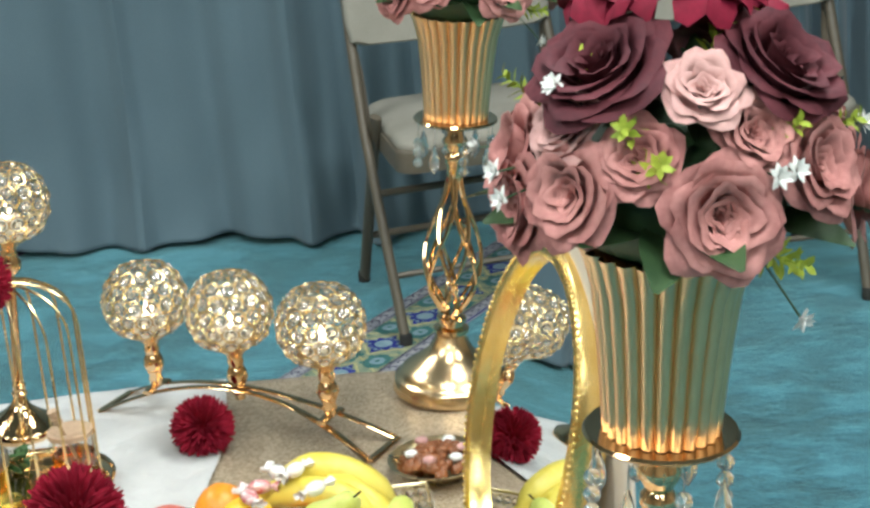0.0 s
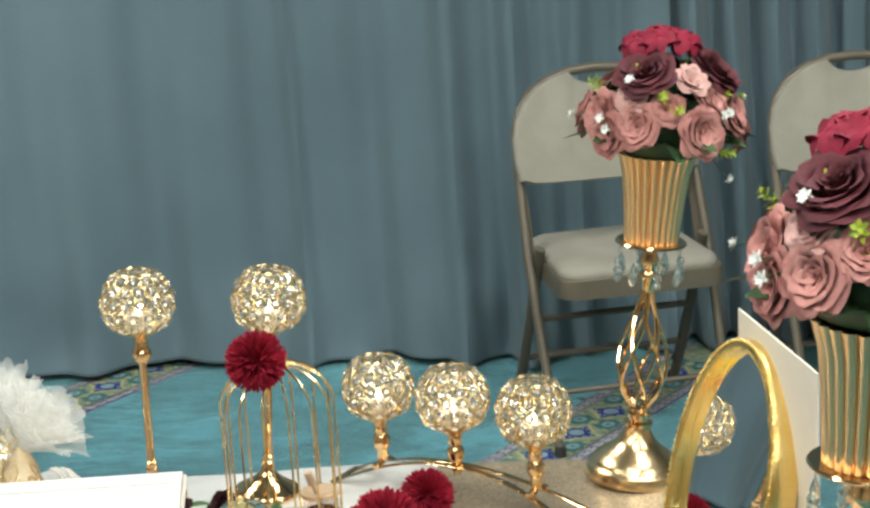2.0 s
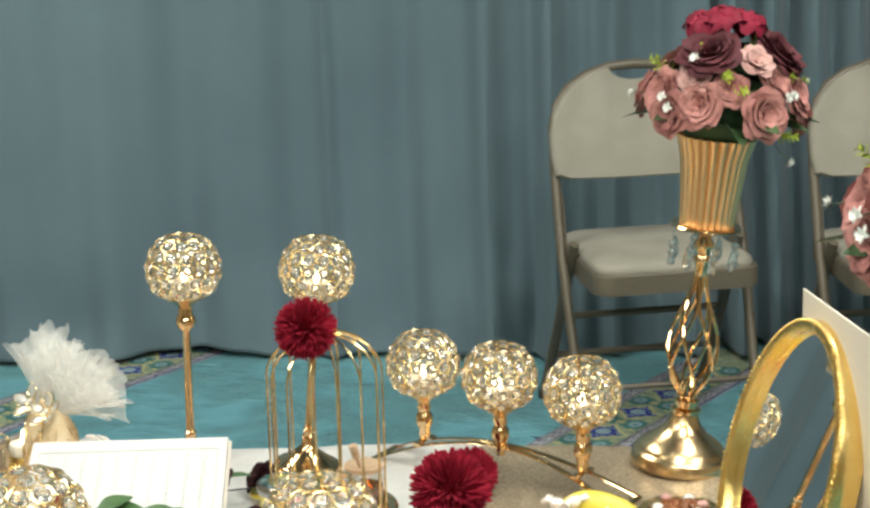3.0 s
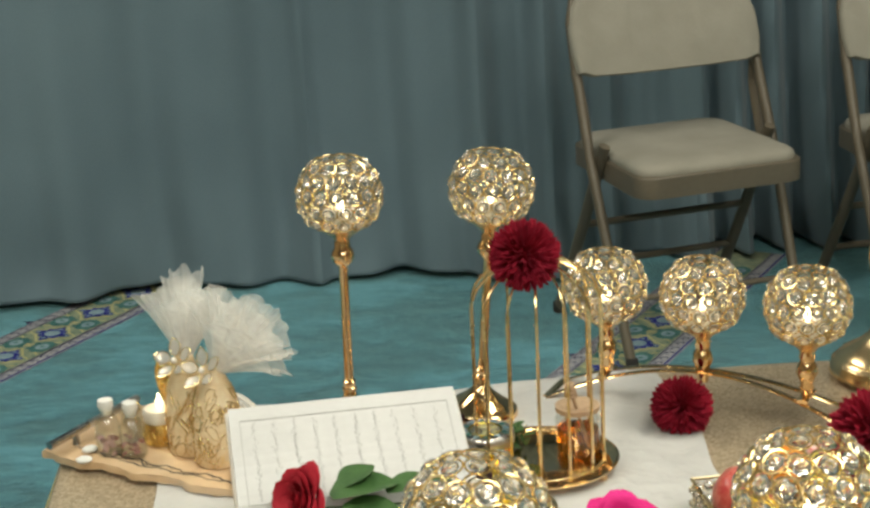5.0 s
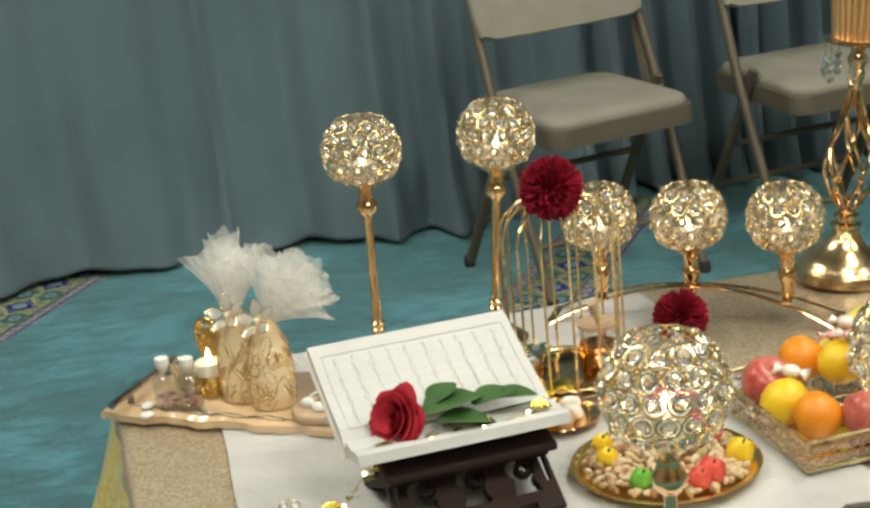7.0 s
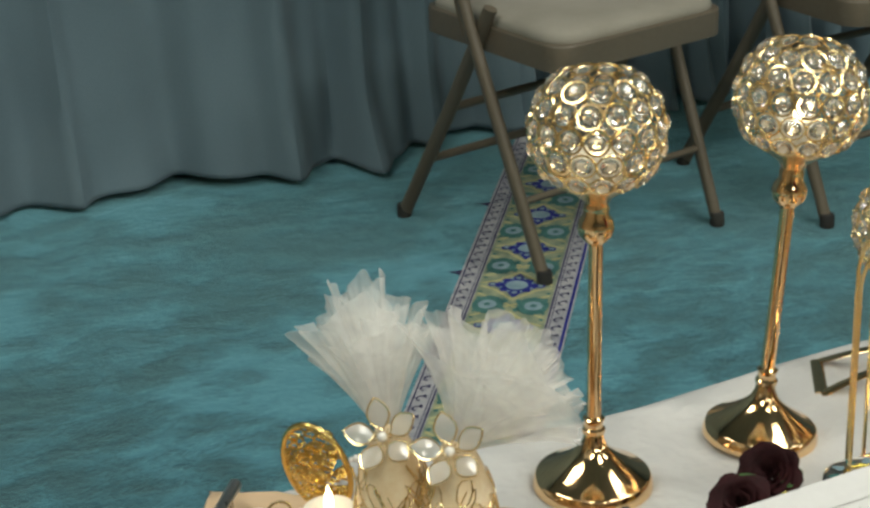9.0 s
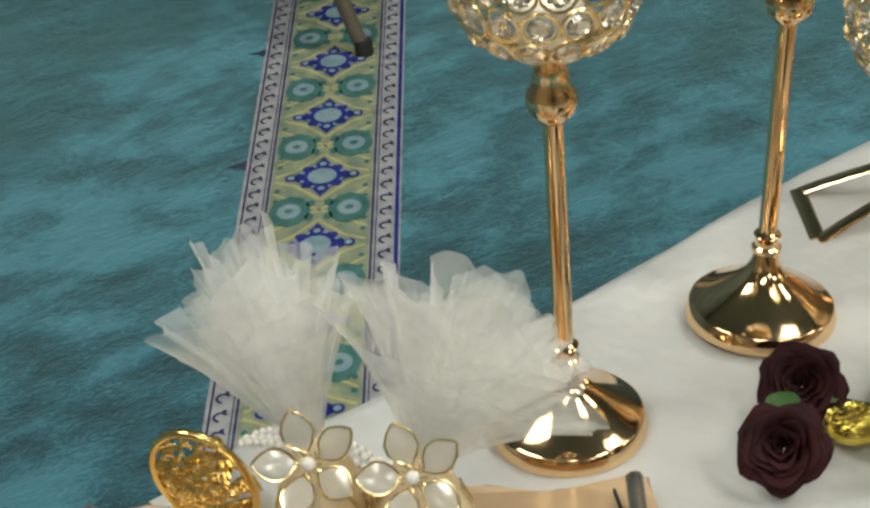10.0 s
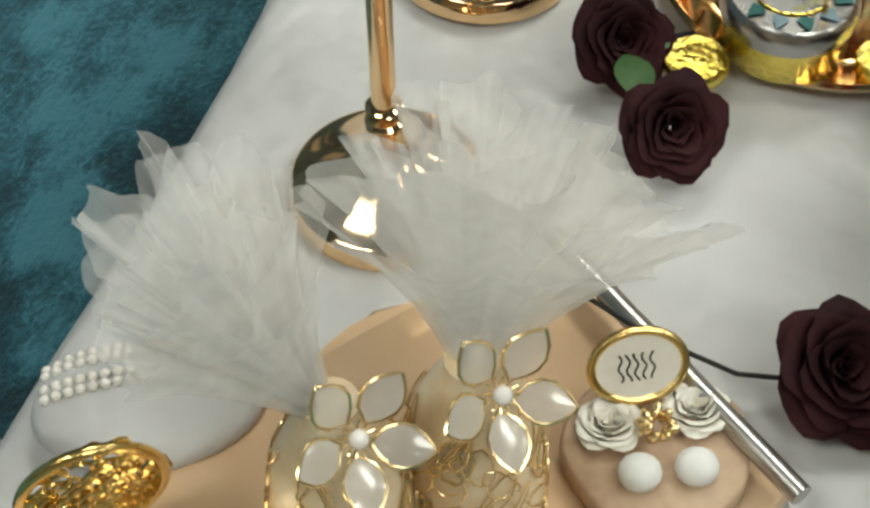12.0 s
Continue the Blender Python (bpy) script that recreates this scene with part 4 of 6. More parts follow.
    # foliage under and between the roses
    for k in range(13):
        az = 27.7 * k + rnd.uniform(-8, 8)
        bm = bmesh.new()
        leaf(bm, rnd.uniform(0.06, 0.085), rnd.uniform(0.028, 0.04), pose(0, 0, 0.012, 0, 0, az) @ pose(0, 0.055, 0.012, rnd.uniform(5, 25), rnd.uniform(-20, 20), 0), 0.3)
        part("leaf", bm, LEAF, t, "dark green silk leaf")
    bm = bmesh.new()
    for k in range(46):
        az, el = rnd.uniform(0, 360), rnd.uniform(10, 70)
        d = Vector((math.cos(radians(el)) * math.sin(radians(az)), -math.cos(radians(el)) * math.cos(radians(az)), math.sin(radians(el))))
        leaf(bm, 0.04, 0.022, aim(d * 0.072 + Vector((0, 0, 0.03)), d) @ pose(0, 0, 0, rnd.uniform(20, 70), 0, rnd.uniform(0, 360)), 0.3, 4)
    ball(bm, 0.078, pose(0, 0, 0.045), 20, 12, (1, 1, 0.75))
    part("filling", bm, LEAF, t, "dark green filling")
    for az, el in ((-22, 34), (-20, 22), (-55, 48), (30, 30), (70, 28), (28, -8), (110, 30), (-100, 34), (160, 28), (15, 66), (-150, 30), (58, 62)):
        bm = bmesh.new()
        d = Vector((math.cos(radians(el)) * math.sin(radians(az)), -math.cos(radians(el)) * math.cos(radians(az)), math.sin(radians(el))))
        m2 = aim(d * 0.085 + Vector((0, 0, 0.03)), d + Vector((rnd.uniform(-0.5, 0.5), rnd.uniform(-0.5, 0.5), 0.2)))
        tube(bm, [m2 @ Vector((0, 0, 0)), m2 @ Vector((0, 0, 0.034))], 0.0008, 5)
        for j in range(22):
            z = 0.004 + 0.0018 * j
            leaf(bm, 0.018 - 0.0005 * j, 0.0050, m2 @ pose(0, 0, z, 0, 0, 137 * j) @ pose(0, 0, 0, 35, 0, 0), 0.1, 3)
        part("sprig", bm, FERN, t, "lime green sprig")
    for az, el, dist in ((22, 20, 0.124), (28, 21, 0.124), (-60, 8, 0.124), (-66, 14, 0.124), (-50, 40, 0.132), (34, -22, 0.124), (70, 26, 0.124), (104, 2, 0.124), (-106, 10, 0.124), (150, 24, 0.124), (112, 30, 0.124)):
        bm = bmesh.new()
        d = Vector((math.cos(radians(el)) * math.sin(radians(az)), -math.cos(radians(el)) * math.cos(radians(az)), math.sin(radians(el))))
        c = d * dist + Vector((0, 0, 0.03))
        m2 = aim(c, d)
        for j in range(12):
            a, q = 2.4 * j, j / 12
            leaf(bm, 0.0085, 0.0045, m2 @ pose(0, 0, 0, 0, 0, math.degrees(a)) @ pose(0, 0, 0, 10 + 60 * q, 0, 0), 0.1, 3)
        stalk = bmesh.new()
        tube(stalk, [c - d * 0.001, d * 0.08 + Vector((0, 0, 0.045))], 0.0007, 5)
        part("stalk", stalk, LEAF, t)
        part("filler_flower", bm, BABY_BREATH, t, "tiny white filler flower")
    return t


b1 = bouquet(V1 @ pose(0, 0, 0.350 + 0.052 + 0.136), "silk bouquet of plum, pink roses and crimson blossom, taller vase")
b2 = copy_thing(b1, V2 @ pose(0, 0, 0.350 + 0.134, 0, 0, 20))
tagged(b2, "silk bouquet of plum, pink roses and crimson blossom, far vase")

# ---- oval mirror and card ----
MIR = pose(0.416, 0.752, TOP + 0.1785, 0, 0, 0) @ Matrix.Rotation(radians(-72), 4, "Z")      # local -y faces the mirror's front
t = thing("oval_mirror", MIR @ pose(0, 0, 0, -14.5, 0, 0), "standing oval mirror with a deep gold-leaf rim", "mirror")
bm = bmesh.new()
prof = [(-0.006, -0.016), (0.0, -0.0185), (0.006, -0.017), (0.0085, -0.012), (0.009, 0.014), (0.007, 0.0175), (-0.003, 0.0175), (-0.006, 0.012)]
rows = []
for k in range(72):
    a = math.tau * k / 72
    c, s = math.cos(a), math.sin(a)
    rows.append([((0.121 + d) * c, y, (0.171 + d) * s) for d, y in prof])
grid(bm, rows, True, True)
part("rim", bm, GOLD_LEAF, t, "deep gold-leaf rim")
for name, d, y, r in (("beaded_edge", 0.006, -0.0165, 0.0026), ("beaded_edge", -0.0045, -0.0150, 0.0020)):
    bm = bmesh.new()
    for k in range(150):
        a = math.tau * k / 150
        ball(bm, r, pose((0.121 + d) * math.cos(a), y, (0.171 + d) * math.sin(a)), 6, 4)
    part(name, bm, GOLD_LEAF, t, "row of small gold beads")["kind"] = "stuff"
bm = bmesh.new()
slab(bm, [(0.117 * math.cos(math.tau * k / 64), 0.167 * math.sin(math.tau * k / 64)) for k in range(64)], 0.0, 0.004, pose(0, 0.0, 0, 90, 0, 0))
part("looking_glass", bm, MIRROR, t, "clear mirror glass", False)
bm = bmesh.new()
tube(bm, [(0, 0.016, 0.03), (0.0, 0.065, -0.1795)], (0.004, 0.012), 8, flat=(1, 0, 0))
part("strut", bm, GOLD_LEAF, t)
bm = bmesh.new()
d = Vector((0.483 - 0.430, 0.585 - 0.840, 0))
box(bm, (d.length, 0.003, 0.372), Matrix.Translation((0.4565 + 0.012, 0.7125, TOP + 0.187)) @ Matrix.Rotation(math.atan2(d.y, d.x), 4, "Z") @ pose(0, 0, 0, 0, 0, 0), 0.001)
tagged(part("display_card", bm, CARD, smooth=False), "plain ivory card propped behind the oval mirror", "card")

# ---- birdcages and pompoms ----
def birdcage(x, y, z, r, wall, top, n, label):
    t = thing("birdcage", pose(x, y, z), label, "birdcage", "gold wire birdcages")
    bm = bmesh.new()
    lathe(bm, [(0.002, 0.010), (r + 0.012, 0.010), (r + 0.016, 0.012), (r + 0.017, 0.015), (r + 0.014, 0.016), (r + 0.011, 0.013), (0.002, 0.0125)], 48)
    part("base_tray", bm, GOLD, t, "round gold base tray")
    for k in range(4):
        bm = bmesh.new()
        ball(bm, 0.0055, pose((r + 0.008) * math.cos(k * 1.571 + 0.9), (r + 0.008) * math.sin(k * 1.571 + 0.9), 0.0055), 10, 8)
        part("ball_foot", bm, GOLD, t)
    for k in range(n):
        a = math.tau * k / n + 0.11
        pts = [(r * math.cos(a), r * math.sin(a), 0.014), (r * math.cos(a), r * math.sin(a), wall * 0.5), (r * math.cos(a), r * math.sin(a), wall)]
        for i in range(1, 11):
            b = math.pi / 2 * i / 10
            pts.append((max(r * math.cos(b), 0.004) * math.cos(a), max(r * math.cos(b), 0.004) * math.sin(a), wall + (top - wall) * math.sin(b)))
        bm = bmesh.new()
        tube(bm, pts, 0.0017, 6)
        part("wire", bm, GOLD_WIRE, t)
    bm = bmesh.new()
    tube(bm, ring_points(r, 40, None, 0.017), 0.0018, 6, True)
    part("hoop", bm, GOLD_WIRE, t)
    bm = bmesh.new()
    ball(bm, 0.006, pose(0, 0, top + 0.003), 10, 8)
    part("finial", bm, GOLD_WIRE, t)
    return t


def pompom(x, y, z, r, seed, label, tilt=(0, 0, 0)):
    rnd = random.Random(seed)
    bm = bmesh.new()
    axis = Vector((-0.1, -0.85, 0.5)).normalized()
    for k in range(620):
        h = 1 - 2 * (k + 0.5) / 620
        a = k * 2.39996
        d = Vector((math.sqrt(1 - h * h) * math.cos(a), math.sqrt(1 - h * h) * math.sin(a), h))
        heart = max(0.0, d.dot(axis) - 0.93) / 0.07
        length = r * rnd.uniform(0.93, 1.04) * (1 - 0.35 * min(heart, 1.0))
        m = aim(d * r * 0.15, d + Vector((rnd.uniform(-1, 1), rnd.uniform(-1, 1), rnd.uniform(-1, 1))) * 0.10) @ pose(0, 0, 0, 0, 0, rnd.uniform(0, 360))
        w = r * 0.062
        rows = []
        for s, ww in ((0, 0.3), (0.55, 0.8), (0.85, 1.0), (1.0, 0.35)):
            rows.append([m @ Vector((-w * ww, w * ww * 0.7, s * length * 0.87)), m @ Vector((0, 0, s * length * 0.87)), m @ Vector((w * ww, w * ww * 0.7, s * length * 0.87))])
        grid(bm, rows)
    ball(bm, r * 0.45, None, 14, 10)
    ob = part("pompom", bm, POM_RED)
    ob.matrix_basis = pose(x, y, z)
    return tagged(ob, label, "pompom flower", "burgundy pompom flowers")


birdcage(-0.155, 1.035, ON - 0.002, 0.0765, 0.205, 0.262, 14, "domed gold wire birdcage on a round footed tray")
pompom(-0.171, 0.992, 0.757, 0.041, 1, "burgundy pompom flower fixed on the birdcage dome")
pompom(0.033, 1.120, ON + 0.028, 0.039, 2, "burgundy pompom flower lying on white cloth")
birdcage(0.050, 0.425, ON - 0.002, 0.050, 0.20, 0.245, 12, "small gold wire birdcage before the fruit tray")
pompom(0.046, 0.415, 0.762, 0.040, 3, "burgundy pompom flower fixed on the small birdcage")

# ---- inside and round the large birdcage ----
CAGE_FLOOR = ON + 0.011
t = thing("spice_tin", pose(-0.219, 1.046, CAGE_FLOOR), "round gold tin of cardamom with a clear patterned lid", "tin")
bm = bmesh.new()
lathe(bm, [(0.002, 0.0), (0.031, 0.0), (0.0325, 0.002), (0.0325, 0.020), (0.034, 0.021), (0.034, 0.024), (0.0325, 0.025)], 40)
part("body", bm, FOIL, t, "gold tin body")
bm = bmesh.new()
lathe(bm, [(0.0345, 0.022), (0.0355, 0.027), (0.0345, 0.035), (0.032, 0.037), (0.0315, 0.0365), (0.0315, 0.026)], 40)
part("lid_rim", bm, STEEL, t, "silver lid rim")
rnd = random.Random(2)
for k in range(12):
    a = math.tau * k / 12
    bm = bmesh.new()
    bm.faces.new([bm.verts.new(((0.0255 + d) * math.cos(a + b), (0.0255 + d) * math.sin(a + b), 0.0375)) for b, d in ((-0.2, -0.002), (0.0, 0.0065), (0.2, -0.002), (0.0, -0.0045))])
    part("lid_motif", bm, B_TEAL if k % 2 else B_PALE, t, "", False)
bm = bmesh.new()
lathe(bm, [(0.0315, 0.0362), (0.0200, 0.0364), (0.0200, 0.0355), (0.0315, 0.0352)], 40)
part("lid_band", bm, STEEL, t)
bm = bmesh.new()
tube(bm, ring_points(0.0195, 32, None, 0.0372), 0.0008, 6, True)
part("lid_ring", bm, FOIL, t, "yellow ring on the lid")
POD = None
for k in range(22):
    at = pose(rnd.uniform(-0.013, 0.013), rnd.uniform(-0.013, 0.013), 0.030 + rnd.uniform(0, 0.004), rnd.uniform(0, 40), rnd.uniform(0, 40), rnd.uniform(0, 180))
    if POD is None:
        bm = bmesh.new()
        ball(bm, 0.0052, None, 8, 6, (1.5, 0.7, 0.7))
        POD = part("cardamom_pod", bm, SEED, t, "pale green pod", at=at).data
    else:
        twin("cardamom_pod", POD, t, at)
for i, (x, y, r, rz) in enumerate(((-0.205, 0.982, 0.018, 10), (-0.262, 1.000, 0.016, 50), (-0.175, 0.985, 0.017, 80), (-0.268, 1.082, 0.017, 20))):
    bm = bmesh.new()
    lathe(bm, [(0.001, 0.0), (r * 0.92, 0.0), (r, 0.0015), (r, 0.0065), (r * 0.94, 0.008), (r * 0.80, 0.0074), (r * 0.5, 0.0082), (0.001, 0.0084)], 28)
    ob = part("foil_coin", bm, FOIL)
    ob.matrix_basis = pose(x * 0.86 - 0.024 if i != 1 else -0.222, y if i != 1 else 0.992, CAGE_FLOOR)
    tagged(ob, "round sweet in shiny gold foil on the birdcage tray", "foil sweet", "gold foil sweets")
t = thing("honey_jar", pose(-0.108, 1.046, CAGE_FLOOR), "small glass jar of amber honey with wooden dipper", "honey jar")
bm = bmesh.new()
lathe(bm, [(0.001, 0.0005), (0.024, 0.0005), (0.0275, 0.004), (0.0275, 0.043), (0.024, 0.052), (0.0225, 0.062), (0.0215, 0.062), (0.0225, 0.051), (0.026, 0.042), (0.026, 0.004), (0.001, 0.003)], 32)
part("glass", bm, GLASS, t, "clear glass jar")
bm = bmesh.new()
lathe(bm, [(0.001, 0.004), (0.0252, 0.0045), (0.0252, 0.030), (0.001, 0.0305)], 32)
part("honey", bm, HONEY, t, "amber honey")
bm = bmesh.new()
tube(bm, [(0.010, -0.006, 0.010), (-0.012, -0.020, 0.095)], 0.0022, 8)
for q in (0.80, 0.86, 0.92, 0.98):
    c = Vector((0.010, -0.006, 0.010)).lerp(Vector((-0.012, -0.020, 0.095)), q)
    lathe(bm, [(0.003, -0.0015), (0.0062, -0.0005), (0.0062, 0.0008), (0.003, 0.0018)], 14, aim(c, (-0.25, -0.15, 1)))
part("dipper", bm, PALE_WOOD, t, "turned wooden dipper")
bm = bmesh.new()
lathe(bm, [(0.0228, 0.053), (0.0265, 0.054), (0.0265, 0.060), (0.0228, 0.061)], 28)
part("twine", bm, PALE_WOOD, t, "twine round the neck")
rnd = random.Random(11)
t = thing("leaf_sprig", pose(-0.178, 1.068, CAGE_FLOOR), "small green plastic sprig on the birdcage tray", "sprig")
for k in range(16):
    bm = bmesh.new()
    leaf(bm, rnd.uniform(0.016, 0.026), 0.009, pose(rnd.uniform(-0.012, 0.012), rnd.uniform(-0.01, 0.01), rnd.uniform(0.002, 0.028), rnd.uniform(10, 60), rnd.uniform(-20, 20), 23 * k), 0.2, 4)
    part("leaf", bm, LEAF_FRESH, t)
bm = bmesh.new()
for k in range(5):
    tube(bm, [(0, 0, 0.002), (rnd.uniform(-0.012, 0.012), rnd.uniform(-0.01, 0.01), 0.03)], 0.0008, 5)
part("stalk", bm, LEAF, t)


def lone_rose(x, y, z, r, material, label, facing, seed, name="rose", stem=None, leaves=(), stem_mat=None, group=""):
    """A cut flower lying or standing with its head towards facing."""
    t = thing(name, pose(x, y, z), label, "rose", group)
    bm = bmesh.new()
    d = Vector(facing).normalized()
    petals(bm, r, random.Random(seed), aim(-d * r * 0.35, d))
    part("petals", bm, material, t)
    if stem:
        bm = bmesh.new()
        tube(bm, [Vector(p) for p in stem], 0.0012, 6)
        part("stem", bm, stem_mat or RUBBER, t, "dark wire stem")
    for px, py, pz, rz, rx, length, width in leaves:
        bm = bmesh.new()
        leaf(bm, length, width, pose(px, py, pz, rx, 0, rz), 0.2)
        part("leaf", bm, LEAF_FRESH, t, "green leaf")
    return t


lone_rose(-0.262, 1.118, ON + 0.026, 0.0225, ROSE_BLACK, "very dark red silk rose by the birdcage", (-0.5, -0.4, 0.75), 21, stem=[(0.01, 0, -0.012), (0.035, -0.03, -0.016), (0.05, -0.05, -0.018)], leaves=((0.005, -0.02, -0.004, -40, 10, 0.035, 0.02),), group="dark silk roses")
lone_rose(-0.315, 1.077, ON + 0.032, 0.0228, ROSE_BLACK, "very dark red silk rose beside the birdcage tray", (-0.55, -0.35, 0.62), 22, stem=[(0.01, 0.0, -0.012), (0.03, 0.02, -0.017), (0.06, 0.03, -0.018)], leaves=((0.012, 0.02, 0.0, -60, 5, 0.034, 0.02),), group="dark silk roses")
lone_rose(-0.416, 0.968, ON + 0.024, 0.0275, ROSE_BLACK, "very dark red silk rose between tray and book", (-0.3, -0.3, 0.9), 23, stem=[(0.0, 0.01, -0.015), (-0.015, 0.045, -0.006), (-0.02, 0.085, 0.010), (0.02, 0.16, -0.014)], group="dark silk roses")
lone_rose(-0.248, 0.955, ON + 0.022, 0.0228, ROSE_BLACK, "very dark red silk rose lying before the birdcage", (-0.2, -0.6, 0.7), 24, leaves=((-0.004, -0.02, 0.0, 200, 20, 0.04, 0.024),), group="dark silk roses")

# ---- peach resin tray with gifts ----
TRAY = pose(-0.572, 1.146, TOP + 0.006, 0, 0, -33.5)
t = thing("serving_tray", TRAY, "peach resin tray with wavy edge and steel bar handles", "tray")
rnd = random.Random(4)
pts = []
for x0, y0, x1, y1, n in ((-0.172, -0.088, 0.178, -0.088, 26), (0.178, -0.088, 0.178, 0.088, 12), (0.178, 0.088, -0.172, 0.088, 26), (-0.172, 0.088, -0.172, -0.088, 12)):
    for k in range(n):
        q = k / n
        w = 0.0045 * math.sin(k * 0.9 + n) + 0.003 * math.sin(k * 2.1)
        nx, ny = (0, 1) if y0 == y1 else (1, 0)
        pts.append((x0 + (x1 - x0) * q + nx * w, y0 + (y1 - y0) * q + ny * w))
bm = bmesh.new()
slab(bm, pts, 0.0, 0.010, bevel=0.0025)
part("board", bm, RESIN, t, "glossy peach resin board")
for s in (-1, 1):
    handle_bar = bmesh.new()
    tube(handle_bar, [(0.168 if s > 0 else -0.145, -0.098, 0.026), (0.168 if s > 0 else -0.145, 0.072, 0.026)], 0.0052, 14)
    part("handle_bar", handle_bar, STEEL, t, "brushed steel tube")
    for y in (-0.05, 0.05):
        bm = bmesh.new()
        lathe(bm, [(0.0055, 0.0095), (0.0045, 0.012), (0.0045, 0.023)], 12, pose(0.168 if s > 0 else -0.145, y, 0))
        part("handle_post", bm, STEEL, t)
bm = bmesh.new()
for y, amp, x0, x1 in ((-0.064, 0.003, -0.12, 0.10), (-0.071, 0.002, -0.06, 0.13), (-0.060, 0.0025, -0.14, -0.02)):
    tube(bm, [(x0 + (x1 - x0) * k / 30, y + amp * math.sin(k * 0.8) + amp * 0.7 * math.sin(k * 2.3), 0.0104) for k in range(31)], lambda q: (0.0012 * (0.4 + abs(math.sin(q * 9))), 0.0004), 6, flat=(0, 1, 0))
part("calligraphy", bm, INK, t, "dark flowing pen strokes")
FLOOR = TOP + 0.0165


def pearl_flower(parent, m, size):
    for k in range(5):
        a = math.tau * k / 5 + 0.3
        mm = m @ pose(0, 0, 0, 0, 0, math.degrees(a)) @ pose(0, 0.006, 0.002, 24, 0, 0)
        out = [(0.0068 * size * math.sin(math.pi * q) ** 0.8 * s, q * 0.020 * size) for s, qs in ((1, (0.02, 0.2, 0.4, 0.6, 0.8, 0.95, 1.0)), (-1, (0.95, 0.8, 0.6, 0.4, 0.2))) for q in qs]
        bm = bmesh.new()
        vs = [bm.verts.new(mm @ Vector((x, y, 0.0012))) for x, y in out]
        c = bm.verts.new(mm @ Vector((0, 0.011 * size, 0.0035)))
        d = bm.verts.new(mm @ Vector((0, 0.011 * size, -0.001)))
        for i in range(len(vs)):
            bm.faces.new((vs[i], vs[(i + 1) % len(vs)], c))
            bm.faces.new((vs[(i + 1) % len(vs)], vs[i], d))
        part("petal", bm, MOTHER_OF_PEARL, parent, "clear pearly enamel petal")
        bm = bmesh.new()
        tube(bm, [mm @ Vector((x, y, 0.0012)) for x, y in out], 0.0007, 5, True)
        part("petal_rim", bm, GOLD_WIRE, parent)
    bm = bmesh.new()
    for k in range(12):
        a = math.tau * k / 12
        tube(bm, [m @ Vector((0, 0, 0.003)), m @ Vector((0.007 * math.cos(a), 0.007 * math.sin(a), 0.006))], 0.0005, 5)
    part("stamen_tuft", bm, GOLD_WIRE, parent)
    bm = bmesh.new()
    ball(bm, 0.0038, m @ pose(0, 0, 0.0065), 12, 8)
    part("centre_pearl", bm, PEARL, parent, "round white pearl")


def tulle_fan(parent, base, axis, spread, height, seed, squash=0.55, turn=0.0):
    """Gathered net bursting out of a neck in ruffled sheets."""
    rnd = random.Random(seed)
    m = aim(base, axis) @ pose(0, 0, 0, 0, 0, turn)
    for k in range(6):
        f = 0.34 + 0.14 * k
        p = [rnd.uniform(0, 6.28) for _ in range(6)]
        rows = []
        for i in range(17):
            v = i / 16
            row = []
            for j in range(150):
                a = math.tau * j / 150
                ruff = 1 + v * (0.15 * math.sin(3 * a + p[0]) + 0.09 * math.sin(7 * a + p[1]) + 0.045 * math.sin(15 * a + p[2]) + 0.022 * math.sin(31 * a + p[3]))
                r = (0.006 + spread * f * v ** 1.25) * ruff
                lift = height * (v * (1.02 - 0.07 * k) + v * v * (0.12 * math.sin(2 * a + p[4]) + 0.045 * math.sin(4 * a + p[5]) + 0.016 * math.sin(11 * a + p[1])) - 0.14 * max(0.0, v - 0.75) * f)
                row.append(m @ Vector((r * math.cos(a), r * squash * math.sin(a), lift)))
            rows.append(row)
        bm = bmesh.new()
        grid(bm, rows, True)
        part("tulle_layer", bm, TULLE, parent, "sheer white tulle")


